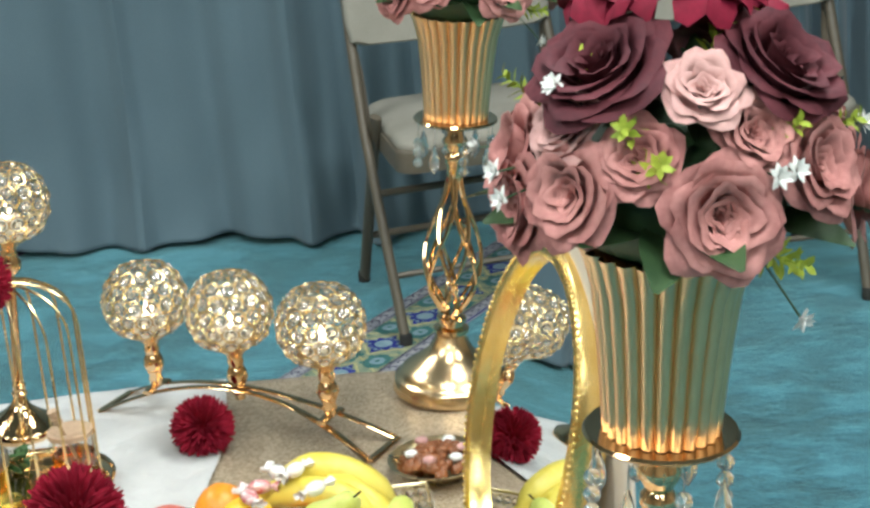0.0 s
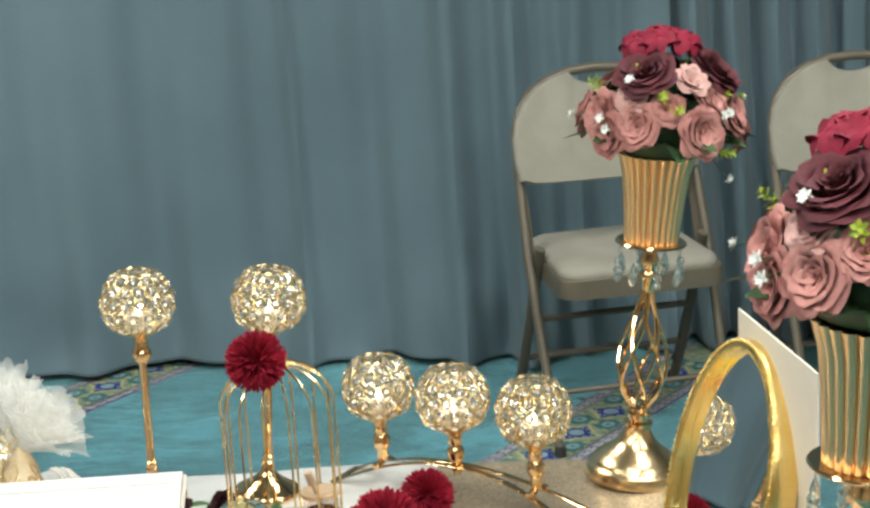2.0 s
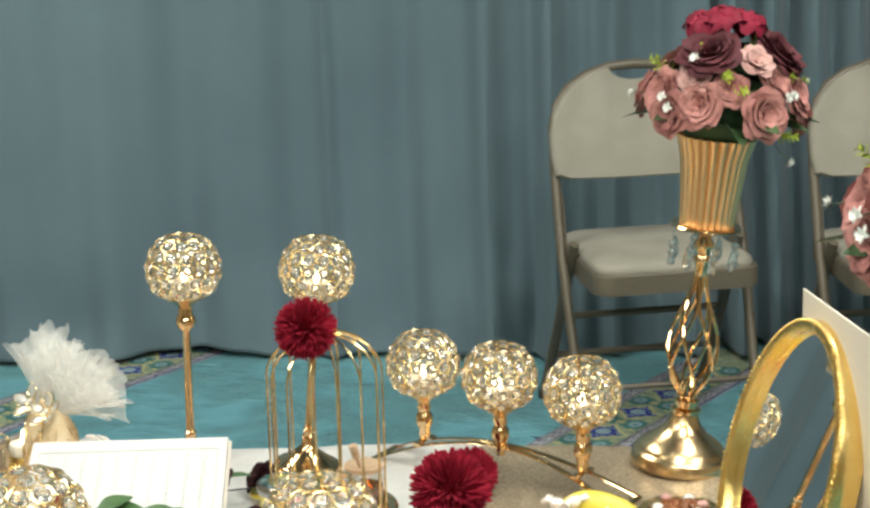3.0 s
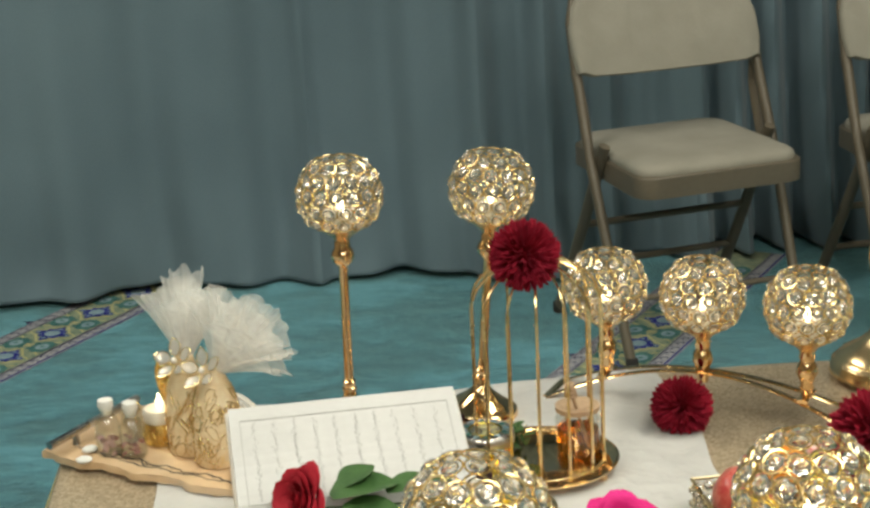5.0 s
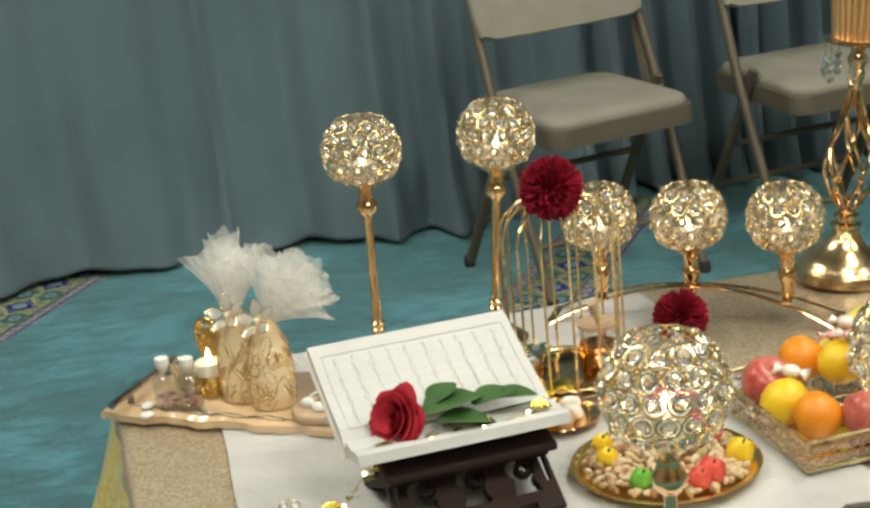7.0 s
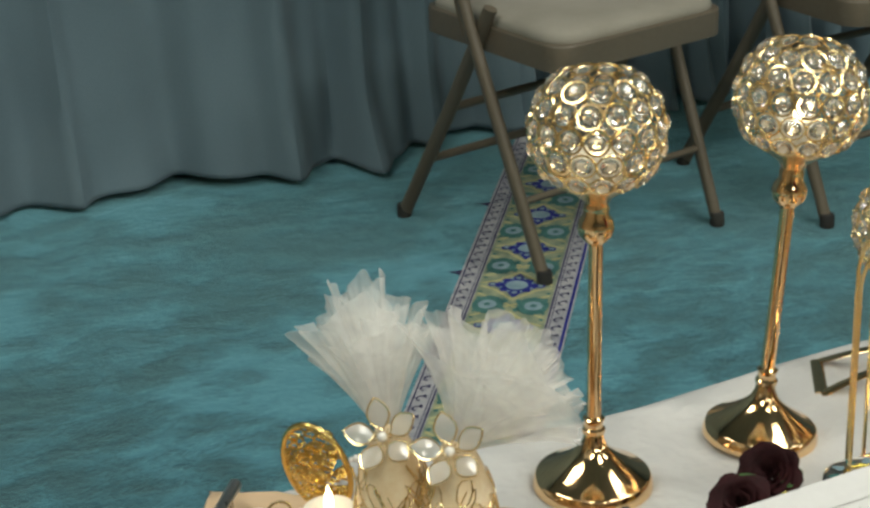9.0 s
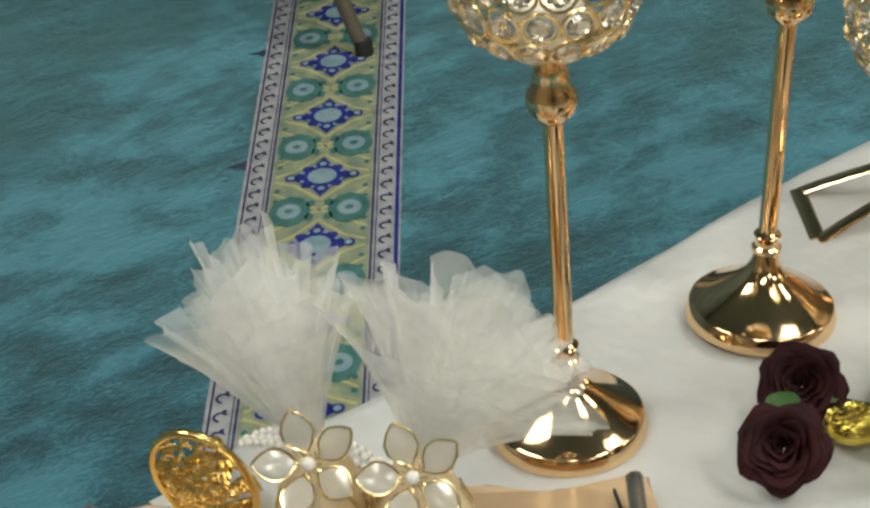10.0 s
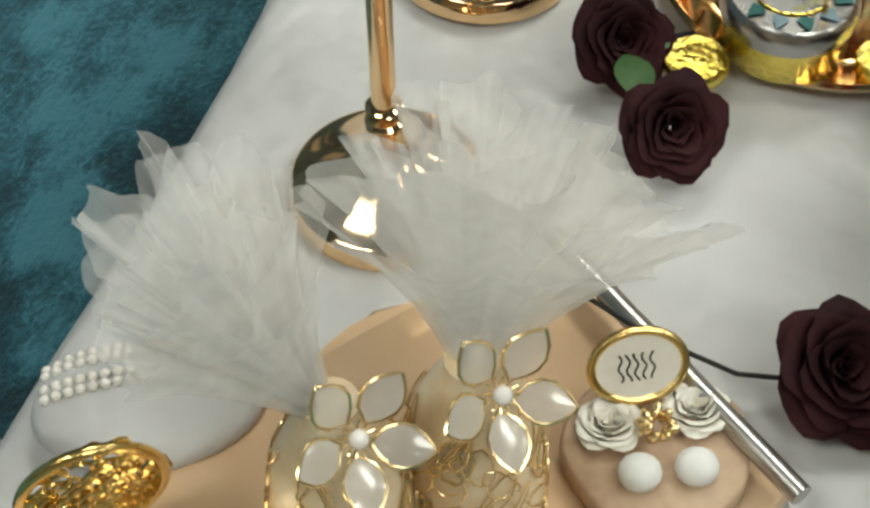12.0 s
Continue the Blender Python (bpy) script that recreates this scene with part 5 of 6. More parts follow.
def gift_jar(x, y, seed, axis, spread, height, turn, squash, label):
    t = thing("gift_jar", pose(x, y, FLOOR), label, "gift jar", "lace and tulle gift jars")
    bm = bmesh.new()
    lathe(bm, [(0.001, 0.0), (0.026, 0.0), (0.0285, 0.003), (0.0295, 0.025), (0.0285, 0.055), (0.0245, 0.085), (0.017, 0.105), (0.0115, 0.116), (0.0105, 0.122)], 36)
    part("jar", bm, TEA_ROSE, t, "blush satin covered jar")
    rnd = random.Random(seed)
    bm = bmesh.new()
    for k in range(100):
        a, z = rnd.uniform(0, math.tau), rnd.uniform(0.004, 0.092)
        pts = []
        for i in range(9):
            q = i / 8
            aa, zz = a + 0.28 * math.sin(q * 6 + k), min(max(z + 0.010 * math.sin(q * 7.0 + 2 * k) * (1 if k % 2 else -1), 0.003), 0.100)
            rr = 0.0302 if zz < 0.055 else 0.0300 - (zz - 0.055) * 0.14 if zz < 0.085 else 0.0258 - (zz - 0.085) * 0.37
            pts.append((rr * math.cos(aa), rr * math.sin(aa), zz))
        tube(bm, pts, 0.00046, 5)
    part("lace", bm, GOLD_WIRE, t, "gold thread lace")
    pearl_flower(t, aim((-0.009, -0.012, 0.119), (-0.42, -0.60, 0.66)), 1.2)
    tulle_fan(t, Vector((0, 0.002, 0.112)), Vector(axis), spread, height, seed, squash, turn)
    return t


gift_jar(-0.572, 1.138, 1, (0.04, 0.60, 0.78), 0.045, 0.108, 20, 0.75, "gold lace covered gift jar with tulle fan on the peach tray")
gift_jar(-0.537, 1.097, 2, (0.60, 0.05, 0.68), 0.064, 0.094, 70, 0.95, "gold lace covered gift jar with spreading tulle, on the tray")

t = thing("votive_cup", pose(-0.612, 1.170, FLOOR), "gold filigree cup with a lit white tealight", "votive")
bm = bmesh.new()
for k in range(16):
    for h in (-1, 1):
        tube(bm, [((0.017 + 0.006 * math.sin(math.pi * (0.25 + q / 10))) * math.cos(math.tau * k / 16 + h * q * 0.09), (0.017 + 0.006 * math.sin(math.pi * (0.25 + q / 10))) * math.sin(math.tau * k / 16 + h * q * 0.09), 0.002 + 0.0036 * q) for q in range(9)], 0.0010, 5)
part("filigree", bm, GOLD_LEAF, t, "pierced gold cup")
bm = bmesh.new()
lathe(bm, [(0.001, 0.0), (0.018, 0.0), (0.018, 0.002), (0.001, 0.0025)], 24)
lathe(bm, [(0.0205, 0.0015), (0.0215, 0.010), (0.0222, 0.022), (0.0215, 0.030), (0.0208, 0.030), (0.0212, 0.020), (0.0195, 0.003)], 24)
part("inner_cup", bm, GOLD_LEAF, t)
bm = bmesh.new()
lathe(bm, [(0.001, 0.003), (0.0165, 0.003), (0.0200, 0.030), (0.0215, 0.042), (0.0195, 0.046), (0.006, 0.0445)], 28)
part("candle", bm, WAX, t, "white candle")
bm = bmesh.new()
lathe(bm, [(0.001, 0.0446), (0.0040, 0.050), (0.0030, 0.056), (0.0004, 0.065)], 10)
part("flame", bm, FLAME, t, "lit flame")

t = thing("oval_filigree_mirror", pose(-0.600, 1.234, FLOOR + 0.0445, 12, 0, -48) @ Matrix.Diagonal((1.08, 1.08, 0.95, 1)), "small oval mirror in pierced gold filigree, on the tray", "small mirror")
bm = bmesh.new()
tube(bm, [(0.027 * math.cos(math.tau * k / 40), 0, 0.045 * math.sin(math.tau * k / 40)) for k in range(40)], 0.0024, 8, True)
part("rim", bm, GOLD_LEAF, t, "gold rim")
rnd = random.Random(9)
bm = bmesh.new()
for k in range(120):
    a, q = rnd.uniform(0, math.tau), math.sqrt(rnd.uniform(0.01, 1)) * 0.90
    c = Vector((0.027 * q * math.cos(a), 0.004 - 0.010 * (1 - q * q), 0.045 * q * math.sin(a)))
    r = rnd.uniform(0.0035, 0.0065)
    tube(bm, [c + Vector((r * math.cos(b * 0.55), 0.001 * math.sin(b), r * (1 - b * 0.04) * math.sin(b * 0.55))) for b in range(11)], 0.0010, 5)
part("scrollwork", bm, GOLD_LEAF, t, "pierced gold scrolls")["kind"] = "stuff"
bm = bmesh.new()
lathe(bm, [(0.001, -0.0465), (0.016, -0.0465), (0.014, -0.043), (0.004, -0.041), (0.003, -0.0385)], 24)
part("foot", bm, GOLD_LEAF, t)

for i, (x, y, rz) in enumerate(((-0.674, 1.144, 0), (-0.643, 1.130, 30))):
    t = thing("corked_bottle", pose(x, y, FLOOR, 0, 0, rz), "tiny glass bottle with white stopper and dried petals", "bottle", "tiny glass bottles")
    bm = bmesh.new()
    lathe(bm, [(0.001, 0.0), (0.0145, 0.0), (0.0165, 0.003), (0.0165, 0.040), (0.013, 0.047), (0.0085, 0.051), (0.0085, 0.058), (0.0100, 0.060), (0.0075, 0.060), (0.0072, 0.051), (0.0152, 0.039), (0.0152, 0.004), (0.001, 0.003)], 28)
    part("glass", bm, GLASS, t, "clear glass")
    bm = bmesh.new()
    lathe(bm, [(0.006, 0.053), (0.0085, 0.061), (0.0098, 0.064), (0.0090, 0.071), (0.004, 0.073)], 20)
    part("stopper", bm, BABY_BREATH, t, "white stopper")
    bm = bmesh.new()
    for k in range(22):
        leaf(bm, 0.010, 0.007, pose(rnd.uniform(-0.008, 0.008), rnd.uniform(-0.008, 0.008), rnd.uniform(0.004, 0.022), rnd.uniform(-60, 60), rnd.uniform(-60, 60), rnd.uniform(0, 360)), 0.3, 3)
    part("dried_petals", bm, ROSE_PALE if i == 0 else ROSE_DUSTY, t, "dried pink petals")
t = thing("glass_bell", pose(-0.648, 1.182, FLOOR), "small clear glass with gold loop handle", "glass")
bm = bmesh.new()
lathe(bm, [(0.001, 0.0), (0.012, 0.0), (0.010, 0.004), (0.013, 0.022), (0.016, 0.038), (0.0152, 0.038), (0.012, 0.022), (0.001, 0.006)], 24)
part("bowl", bm, GLASS, t, "clear glass bowl")
bm = bmesh.new()
tube(bm, [(0.010 * math.cos(a * 0.4), 0, 0.044 + 0.010 * math.sin(a * 0.4)) for a in range(16)], 0.0011, 6, True)
part("loop", bm, GOLD_WIRE, t)
for i, (x, y) in enumerate(((-0.703, 1.120), (-0.700, 1.152))):
    bm = bmesh.new()
    ball(bm, 0.0085, pose(0, 0, 0.0045), 14, 8, (1.2, 1, 0.5))
    ob = part("white_pebble_sweet", bm, BABY_BREATH)
    ob.matrix_basis = pose(x, y, FLOOR, 0, 0, 40 * i)
    tagged(ob, "small white sugared almond on the peach tray", "sweet", "white sweets")

t = thing("ring_box", pose(-0.482, 1.034, FLOOR, 0, 0, -58), "round pale wood ring holder with foam roses and locket", "ring holder")
bm = bmesh.new()
lathe(bm, [(0.001, 0.0), (0.038, 0.0), (0.040, 0.002), (0.040, 0.011), (0.038, 0.013), (0.001, 0.0135)], 40, flute=lambda a, r, z: r * (1 + 0.025 * math.sin(3 * a) + 0.015 * math.sin(7 * a)))
part("wood_slice", bm, PALE_WOOD, t, "pale wood slice")
for x, y, r in ((-0.018, 0.012, 0.013), (0.020, 0.012, 0.013)):
    bm = bmesh.new()
    petals(bm, r, random.Random(int(1000 * x) + 99), pose(x, y, 0.012, -8, 0, 0))
    part("foam_rose", bm, ROSE_CREAM, t, "cream foam rose")
for x, y in ((-0.012, -0.014), (0.012, -0.016)):
    bm = bmesh.new()
    ball(bm, 0.0095, pose(x, y, 0.018), 14, 10, (1, 0.95, 0.75))
    part("shell", bm, BABY_BREATH, t, "white heart-shaped shell")
for k in range(9):
    bm = bmesh.new()
    ball(bm, 0.0030, pose(0.006 * math.cos(k * 0.7), 0.004 + 0.006 * math.sin(k * 0.7), 0.022 + 0.001 * (k % 3), 20, 30 * k, 40 * k), 8, 6, (0.8, 0.8, 1.5))
    part("berry", bm, GOLD_WIRE, t, "gold berry")
bm = bmesh.new()
lock = pose(-0.002, 0.030, 0.030, 52, 0, 0)
tube(bm, [lock @ Vector(p) for p in ring_points(0.0205, 36, 0.0155)], 0.0022, 8, True)
part("locket_rim", bm, GOLD_LEAF, t, "gold locket rim")
bm = bmesh.new()
slab(bm, [(0.0198 * math.cos(math.tau * k / 36), 0.0148 * math.sin(math.tau * k / 36)) for k in range(36)], -0.001, 0.001, lock)
part("locket_plate", bm, ROSE_CREAM, t, "cream locket plate", False)
bm = bmesh.new()
for k in range(5):
    tube(bm, [lock @ Vector((-0.008 + 0.0035 * k + 0.001 * math.sin(i * 1.2 + k), -0.006 + i * 0.0015, 0.0013)) for i in range(9)], 0.00045, 5)
part("engraving", bm, INK, t, "fine dark strokes")

t = thing("pearl_pouch", pose(-0.533, 1.250, TOP + 0.004, 0, 0, -60), "white satin pouch edged with rows of pearls", "pouch")
bm = bmesh.new()
ball(bm, 0.052, pose(0, 0, 0.015), 32, 18, (1, 0.68, 0.30))
for v in bm.verts:
    v.co.z = max(v.co.z + 0.0015 * noise.noise(v.co * 60), 0.0)
part("satin", bm, WHITE_CLOTH, t)
PEARL_MESH = None
for row in range(4):
    for k in range(17):
        x, y = -0.044 + 0.0055 * k, 0.002 + 0.0056 * row + (0.004 if row > 1 else 0)
        z = 0.015 + 0.30 * math.sqrt(max(0.052 ** 2 - x * x - (y / 0.68) ** 2, 0.0)) + 0.001
        at = pose(x, y, z)
        if PEARL_MESH is None:
            bm = bmesh.new()
            ball(bm, 0.0027, None, 8, 6)
            PEARL_MESH = part("pearl", bm, PEARL, t, at=at).data
        else:
            twin("pearl", PEARL_MESH, t, at)

# ---- the open book on its stand ----
t = thing("book_stand", pose(-0.363, 0.727, ON - 0.001, 0, 0, 5), "dark carved wooden folding book stand with pierced panels", "book stand")


def pierced(name, y0, z0, y1, z1):
    """A board between (y0, z0) and (y1, z1), pierced with lamp-shaped openings and scrolled sides."""
    bm = bmesh.new()
    a, b = Vector((0, y0, z0)), Vector((0, y1, z1))
    long = (b - a).length
    n = (b - a).cross(Vector((1, 0, 0))).normalized() * 0.006

    def wood(x, s):
        w = s * long
        if w > long * 0.90 or w < long * 0.16:
            return not (w > long * 0.90 and abs(abs(x) - 0.046) < 0.018)
        for c in (-0.058, 0.0, 0.058):
            u, v = x - c, w - long * 0.52
            r = math.hypot(u, v * 0.9)
            lamp = r < 0.0165 or (abs(u) < 0.006 + 0.010 * max(0.0, v / 0.03) and 0 < v < 0.034) or math.hypot(u, v + 0.021) < 0.0055
            curl = 0.006 < math.hypot(u - 0.005, v + 0.001) < 0.0098 and u > -0.004
            if lamp and not curl:
                return False
        return 0.083 > abs(x) or abs(x) > 0.089 or abs(w - long * 0.55) > 0.02
    nx, ns = 92, 44
    solid = {(i, j) for i in range(nx) for j in range(ns) if wood(-0.094 + 0.188 * (i + 0.5) / nx, (j + 0.5) / ns)}
    at = {}

    def vert(i, j, side):
        if (i, j, side) not in at:
            at[i, j, side] = bm.verts.new(a.lerp(b, j / ns) + Vector((-0.094 + 0.188 * i / nx, 0, 0)) + n * side)
        return at[i, j, side]
    for i, j in solid:
        for side in (-1, 1):
            bm.faces.new([vert(i + di, j + dj, side) for di, dj in ((0, 0), (1, 0), (1, 1), (0, 1))])
        for di, dj, e in ((-1, 0, ((0, 0), (0, 1))), (1, 0, ((1, 0), (1, 1))), (0, -1, ((0, 0), (1, 0))), (0, 1, ((0, 1), (1, 1)))):
            if (i + di, j + dj) not in solid:
                (p, q), (u, v) = e
                bm.faces.new((vert(i + p, j + q, -1), vert(i + u, j + v, -1), vert(i + u, j + v, 1), vert(i + p, j + q, 1)))
    return part(name, bm, DARK_WOOD, t, "", False)


pierced("front_panel", 0.045, 0.068, -0.060, 0.003)
pierced("rear_panel", -0.012, 0.055, 0.115, 0.003)
bm = bmesh.new()
box(bm, (0.20, 0.105, 0.010), pose(0, 0.02, 0.0735, 10, 0, 0), 0.003)
part("rest", bm, DARK_WOOD, t, "dark book rest", False)
bm = bmesh.new()
box(bm, (0.012, 0.012, 0.104), pose(0.075, 0.108, 0.054, 4, 0, 0), 0.003)
part("rear_upright", bm, DARK_WOOD, t, "", False)
bm = bmesh.new()
box(bm, (0.012, 0.012, 0.104), pose(-0.075, 0.108, 0.054, 4, 0, 0), 0.003)
part("rear_upright", bm, DARK_WOOD, t, "", False)

BK = pose(-0.373, 0.749, ON + 0.080, 0, 0, 5)
t = thing("open_book", BK, "open white-paged book with grey script, resting on the stand", "book")


def page_block(name, at, w, d, th):
    bm = bmesh.new()
    rows = []
    for k in range(13):
        q = k / 12
        rows.append([at @ Vector((x, q * d, th * (1 - 0.30 * q) * min(1, 0.35 + 4 * q) + 0.0015 * math.sin(q * 9))) for x in (-w / 2, -w / 4, 0, w / 4, w / 2)])
    low = [[at @ Vector((x, k / 12 * d, 0)) for x in (-w / 2, -w / 4, 0, w / 4, w / 2)] for k in range(13)]
    top = grid(bm, rows)
    bot = grid(bm, low)
    for i in range(12):
        for c in (0, -1):
            bm.faces.new((top[i][c], top[i + 1][c], bot[i + 1][c], bot[i][c]))
    for r in (0, -1):
        for c in range(4):
            bm.faces.new((top[r][c], top[r][c + 1], bot[r][c + 1], bot[r][c]))
    return part(name, bm, PAPER, t, "block of white pages", False)


UP = pose(0, 0.0, 0.0, 24, 0, 0)
page_block("page_block", UP, 0.245, 0.170, 0.014)
DOWN = pose(0, 0.0, 0.002, -10, 0, 0) @ Matrix.Diagonal((1, -1, 1, 1))
page_block("page_block", DOWN, 0.245, 0.064, 0.017)
bm = bmesh.new()
box(bm, (0.252, 0.176, 0.003), UP @ pose(0, 0.088, -0.0025), 0.001)
part("cover", bm, CARD, t, "pale cover board", False)
bm = bmesh.new()
rnd = random.Random(6)
for k in range(10):
    x = -0.098 + 0.0215 * k
    y = 0.030
    while y < 0.142:
        step = rnd.uniform(0.0016, 0.0045)
        q = y / 0.170
        z = 0.014 * (1 - 0.30 * q) + 0.0015 * math.sin(q * 9) + 0.0009
        box(bm, (rnd.uniform(0.0004, 0.0013), step * rnd.uniform(0.5, 1.1), 0.0003), UP @ pose(x + rnd.gauss(0, 0.0013), y + step / 2, z + 0.0002, -1.5, 0, rnd.uniform(-18, 18)))
        y += step * 0.7 + rnd.uniform(0.0, 0.001)
part("script", bm, PRINT, t, "rows of grey script too small to read", False)
bm = bmesh.new()
for x0, x1, y0, y1 in ((-0.112, 0.112, 0.148, 0.1488), (-0.112, 0.112, 0.026, 0.0268), (-0.112, -0.1112, 0.026, 0.148), (0.1112, 0.112, 0.026, 0.148)):
    for s in range(8):
        ya, yb = y0 + (y1 - y0) * s / 8, y0 + (y1 - y0) * (s + 1) / 8
        q = (ya + yb) / 2 / 0.170
        box(bm, (x1 - x0, yb - ya, 0.0004), UP @ pose((x0 + x1) / 2, (ya + yb) / 2, 0.014 * (1 - 0.30 * q) + 0.0015 * math.sin(q * 9) + 0.0005, -1.5, 0, 0))
part("page_border", bm, PRINT, t, "thin grey ruled border", False)

lone_rose(-0.437, 0.730, ON + 0.117, 0.034, ROSE_RED, "fresh red rose lying across the open book", (-0.75, -0.45, 0.45), 31, stem=[(0.02, 0.002, -0.008), (0.08, 0.008, -0.014), (0.175, 0.017, -0.012)],
          leaves=((0.035, 0.004, 0.0, -75, 14, 0.070, 0.062), (0.045, -0.012, -0.004, -100, 4, 0.062, 0.044), (0.09, 0.008, 0.0, -80, 14, 0.055, 0.046), (0.115, 0.012, 0.002, -98, 8, 0.050, 0.040), (0.045, 0.02, 0.004, -50, 22, 0.045, 0.036)), stem_mat=LEAF_FRESH)

t = thing("leaf_garland", pose(-0.460, 0.692, ON + 0.01), "string of gold leaves with tiny lit bulbs round the book", "fairy lights")
rnd = random.Random(8)
pts = [Vector(p) for p in ((-0.075, 0.05, -0.006), (-0.05, 0.03, 0.012), (-0.03, 0.035, 0.035), (-0.012, 0.03, 0.062), (0.0, 0.02, 0.082), (0.03, 0.005, 0.094), (0.08, 0.0, 0.088), (0.14, 0.015, 0.094), (0.20, 0.03, 0.096))]
bm = bmesh.new()
tube(bm, pts, 0.0006, 5)
part("wire", bm, GOLD_WIRE, t)
for k in range(22):
    q = k / 21 * 7.99
    p = pts[int(q)].lerp(pts[int(q) + 1], q % 1)
    if 8 < k < 20 and k % 2:
        continue
    bm = bmesh.new()
    leaf(bm, rnd.uniform(0.022, 0.030), 0.016, Matrix.Translation(p) @ pose(0, 0, 0, rnd.uniform(-20, 50), rnd.uniform(-40, 40), rnd.uniform(0, 360)), 0.3, 4)
    part("leaf", bm, FOIL, t, "thin gold leaf")
for q in (1.2, 2.6, 3.7, 5.5, 6.6, 7.5):
    p = pts[int(q)].lerp(pts[int(q) + 1], q % 1)
    bm = bmesh.new()
    ball(bm, 0.0022, Matrix.Translation(p + Vector((0, -0.003, 0.003))), 8, 6)
    part("bulb", bm, LED, t, "tiny lit bulb")

# small pearl clusters on the cloth before the book
for i, (x, y) in enumerate(((-0.560, 0.800), (-0.520, 0.775))):
    t = thing("pearl_cluster", pose(x, y, ON), "small cluster of clear beads on white cloth", "bead cluster", "bead clusters")
    for k in range(9):
        a = math.tau * k / 8
        r = 0.009 if k < 8 else 0.0
        bm = bmesh.new()
        ball(bm, 0.0045, pose(r * math.cos(a), r * math.sin(a), 0.0045 if k < 8 else 0.009), 10, 7)
        part("bead", bm, PEARL if k % 2 else CRYSTAL, t)

# ---- fruit tray ----
FT = pose(0.157, 0.775, ON, 0, 0, 4.5)
t = thing("fruit_tray", FT, "rectangular gold tray edged with clear crystal beads", "tray")
bm = bmesh.new()
box(bm, (0.305, 0.228, 0.004), pose(0, 0, 0.006))
part("tray_floor", bm, MIRROR, t, "mirrored tray floor", False)
for z, r in ((0.005, 0.0028), (0.040, 0.0022)):
    bm = bmesh.new()
    tube(bm, [(-0.155, -0.117, z), (0, -0.117, z), (0.155, -0.117, z), (0.155, 0.117, z), (0, 0.117, z), (-0.155, 0.117, z)], r, 8, True)
    part("rail", bm, PALE_GOLD, t, "pale gold rail")
bm = bmesh.new()
lathe(bm, [(0.0004, -0.0052), (0.0052, -0.002), (0.0058, 0.0), (0.0052, 0.002), (0.0004, 0.0052)], 7)
BEAD = bpy.data.meshes.new("bead")
bm.to_mesh(BEAD)
bm.free()
BEAD.materials.append(CRYSTAL)
wires = bmesh.new()
for x0, y0, x1, y1, n in ((-0.155, -0.117, 0.155, -0.117, 25), (0.155, -0.117, 0.155, 0.117, 19), (0.155, 0.117, -0.155, 0.117, 25), (-0.155, 0.117, -0.155, -0.117, 19)):
    for k in range(n):
        q = (k + 0.5) / n
        x, y = x0 + (x1 - x0) * q, y0 + (y1 - y0) * q
        for z in (0.0148, 0.0300):
            twin("bead", BEAD, t, pose(x, y, z))
            tube(wires, [pose(x, y, z, 90, 0, 90 if x0 == x1 else 0) @ Vector(p) for p in ring_points(0.0066, 8)], 0.0007, 4, True)
part("bead_mount", wires, PALE_GOLD, t, "gold mounts of the beads")


def fruit(name, profile, material, m, label, category, stalk=True, group="fruit in the tray"):
    t = thing(name, m, label, category, group)
    bm = bmesh.new()
    lathe(bm, profile, 24, flute=lambda a, r, z: r * (1 + 0.012 * math.sin(2 * a + 1) + 0.012 * math.sin(5 * a)))
    part("flesh", bm, material, t)
    if stalk:
        bm = bmesh.new()
        top = profile[-1][1]
        tube(bm, [(0, 0, top - 0.004), (0.0015, 0, top + 0.004), (0.003, 0.001, top + 0.010)], 0.0011, 6)
        part("stalk", bm, DARK_WOOD, t)
    return t


APPLE = [(0.001, -0.026), (0.008, -0.030), (0.020, -0.027), (0.030, -0.014), (0.034, 0.002), (0.031, 0.017), (0.022, 0.027), (0.011, 0.029), (0.004, 0.025), (0.001, 0.021)]
ORB = [(0.001, -0.027), (0.012, -0.0255), (0.022, -0.019), (0.0285, -0.008), (0.029, 0.004), (0.024, 0.017), (0.014, 0.0245), (0.004, 0.026), (0.001, 0.0255)]
PEAR = [(0.001, -0.027), (0.012, -0.029), (0.026, -0.022), (0.032, -0.006), (0.028, 0.012), (0.019, 0.028), (0.014, 0.042), (0.011, 0.052), (0.005, 0.057), (0.001, 0.056)]
Z0 = 0.008 + 0.029
for x, y, z, tilt, rz in ((-0.118, 0.052, Z0 + 0.006, 25, 20), (-0.052, -0.079, Z0 + 0.004, 30, 200), (0.082, -0.072, Z0, 15, 90)):
    fruit("apple", APPLE, APPLE_SKIN, FT @ pose(x, y, z, tilt, 0, rz), "blush red apple in the crystal tray", "apple")
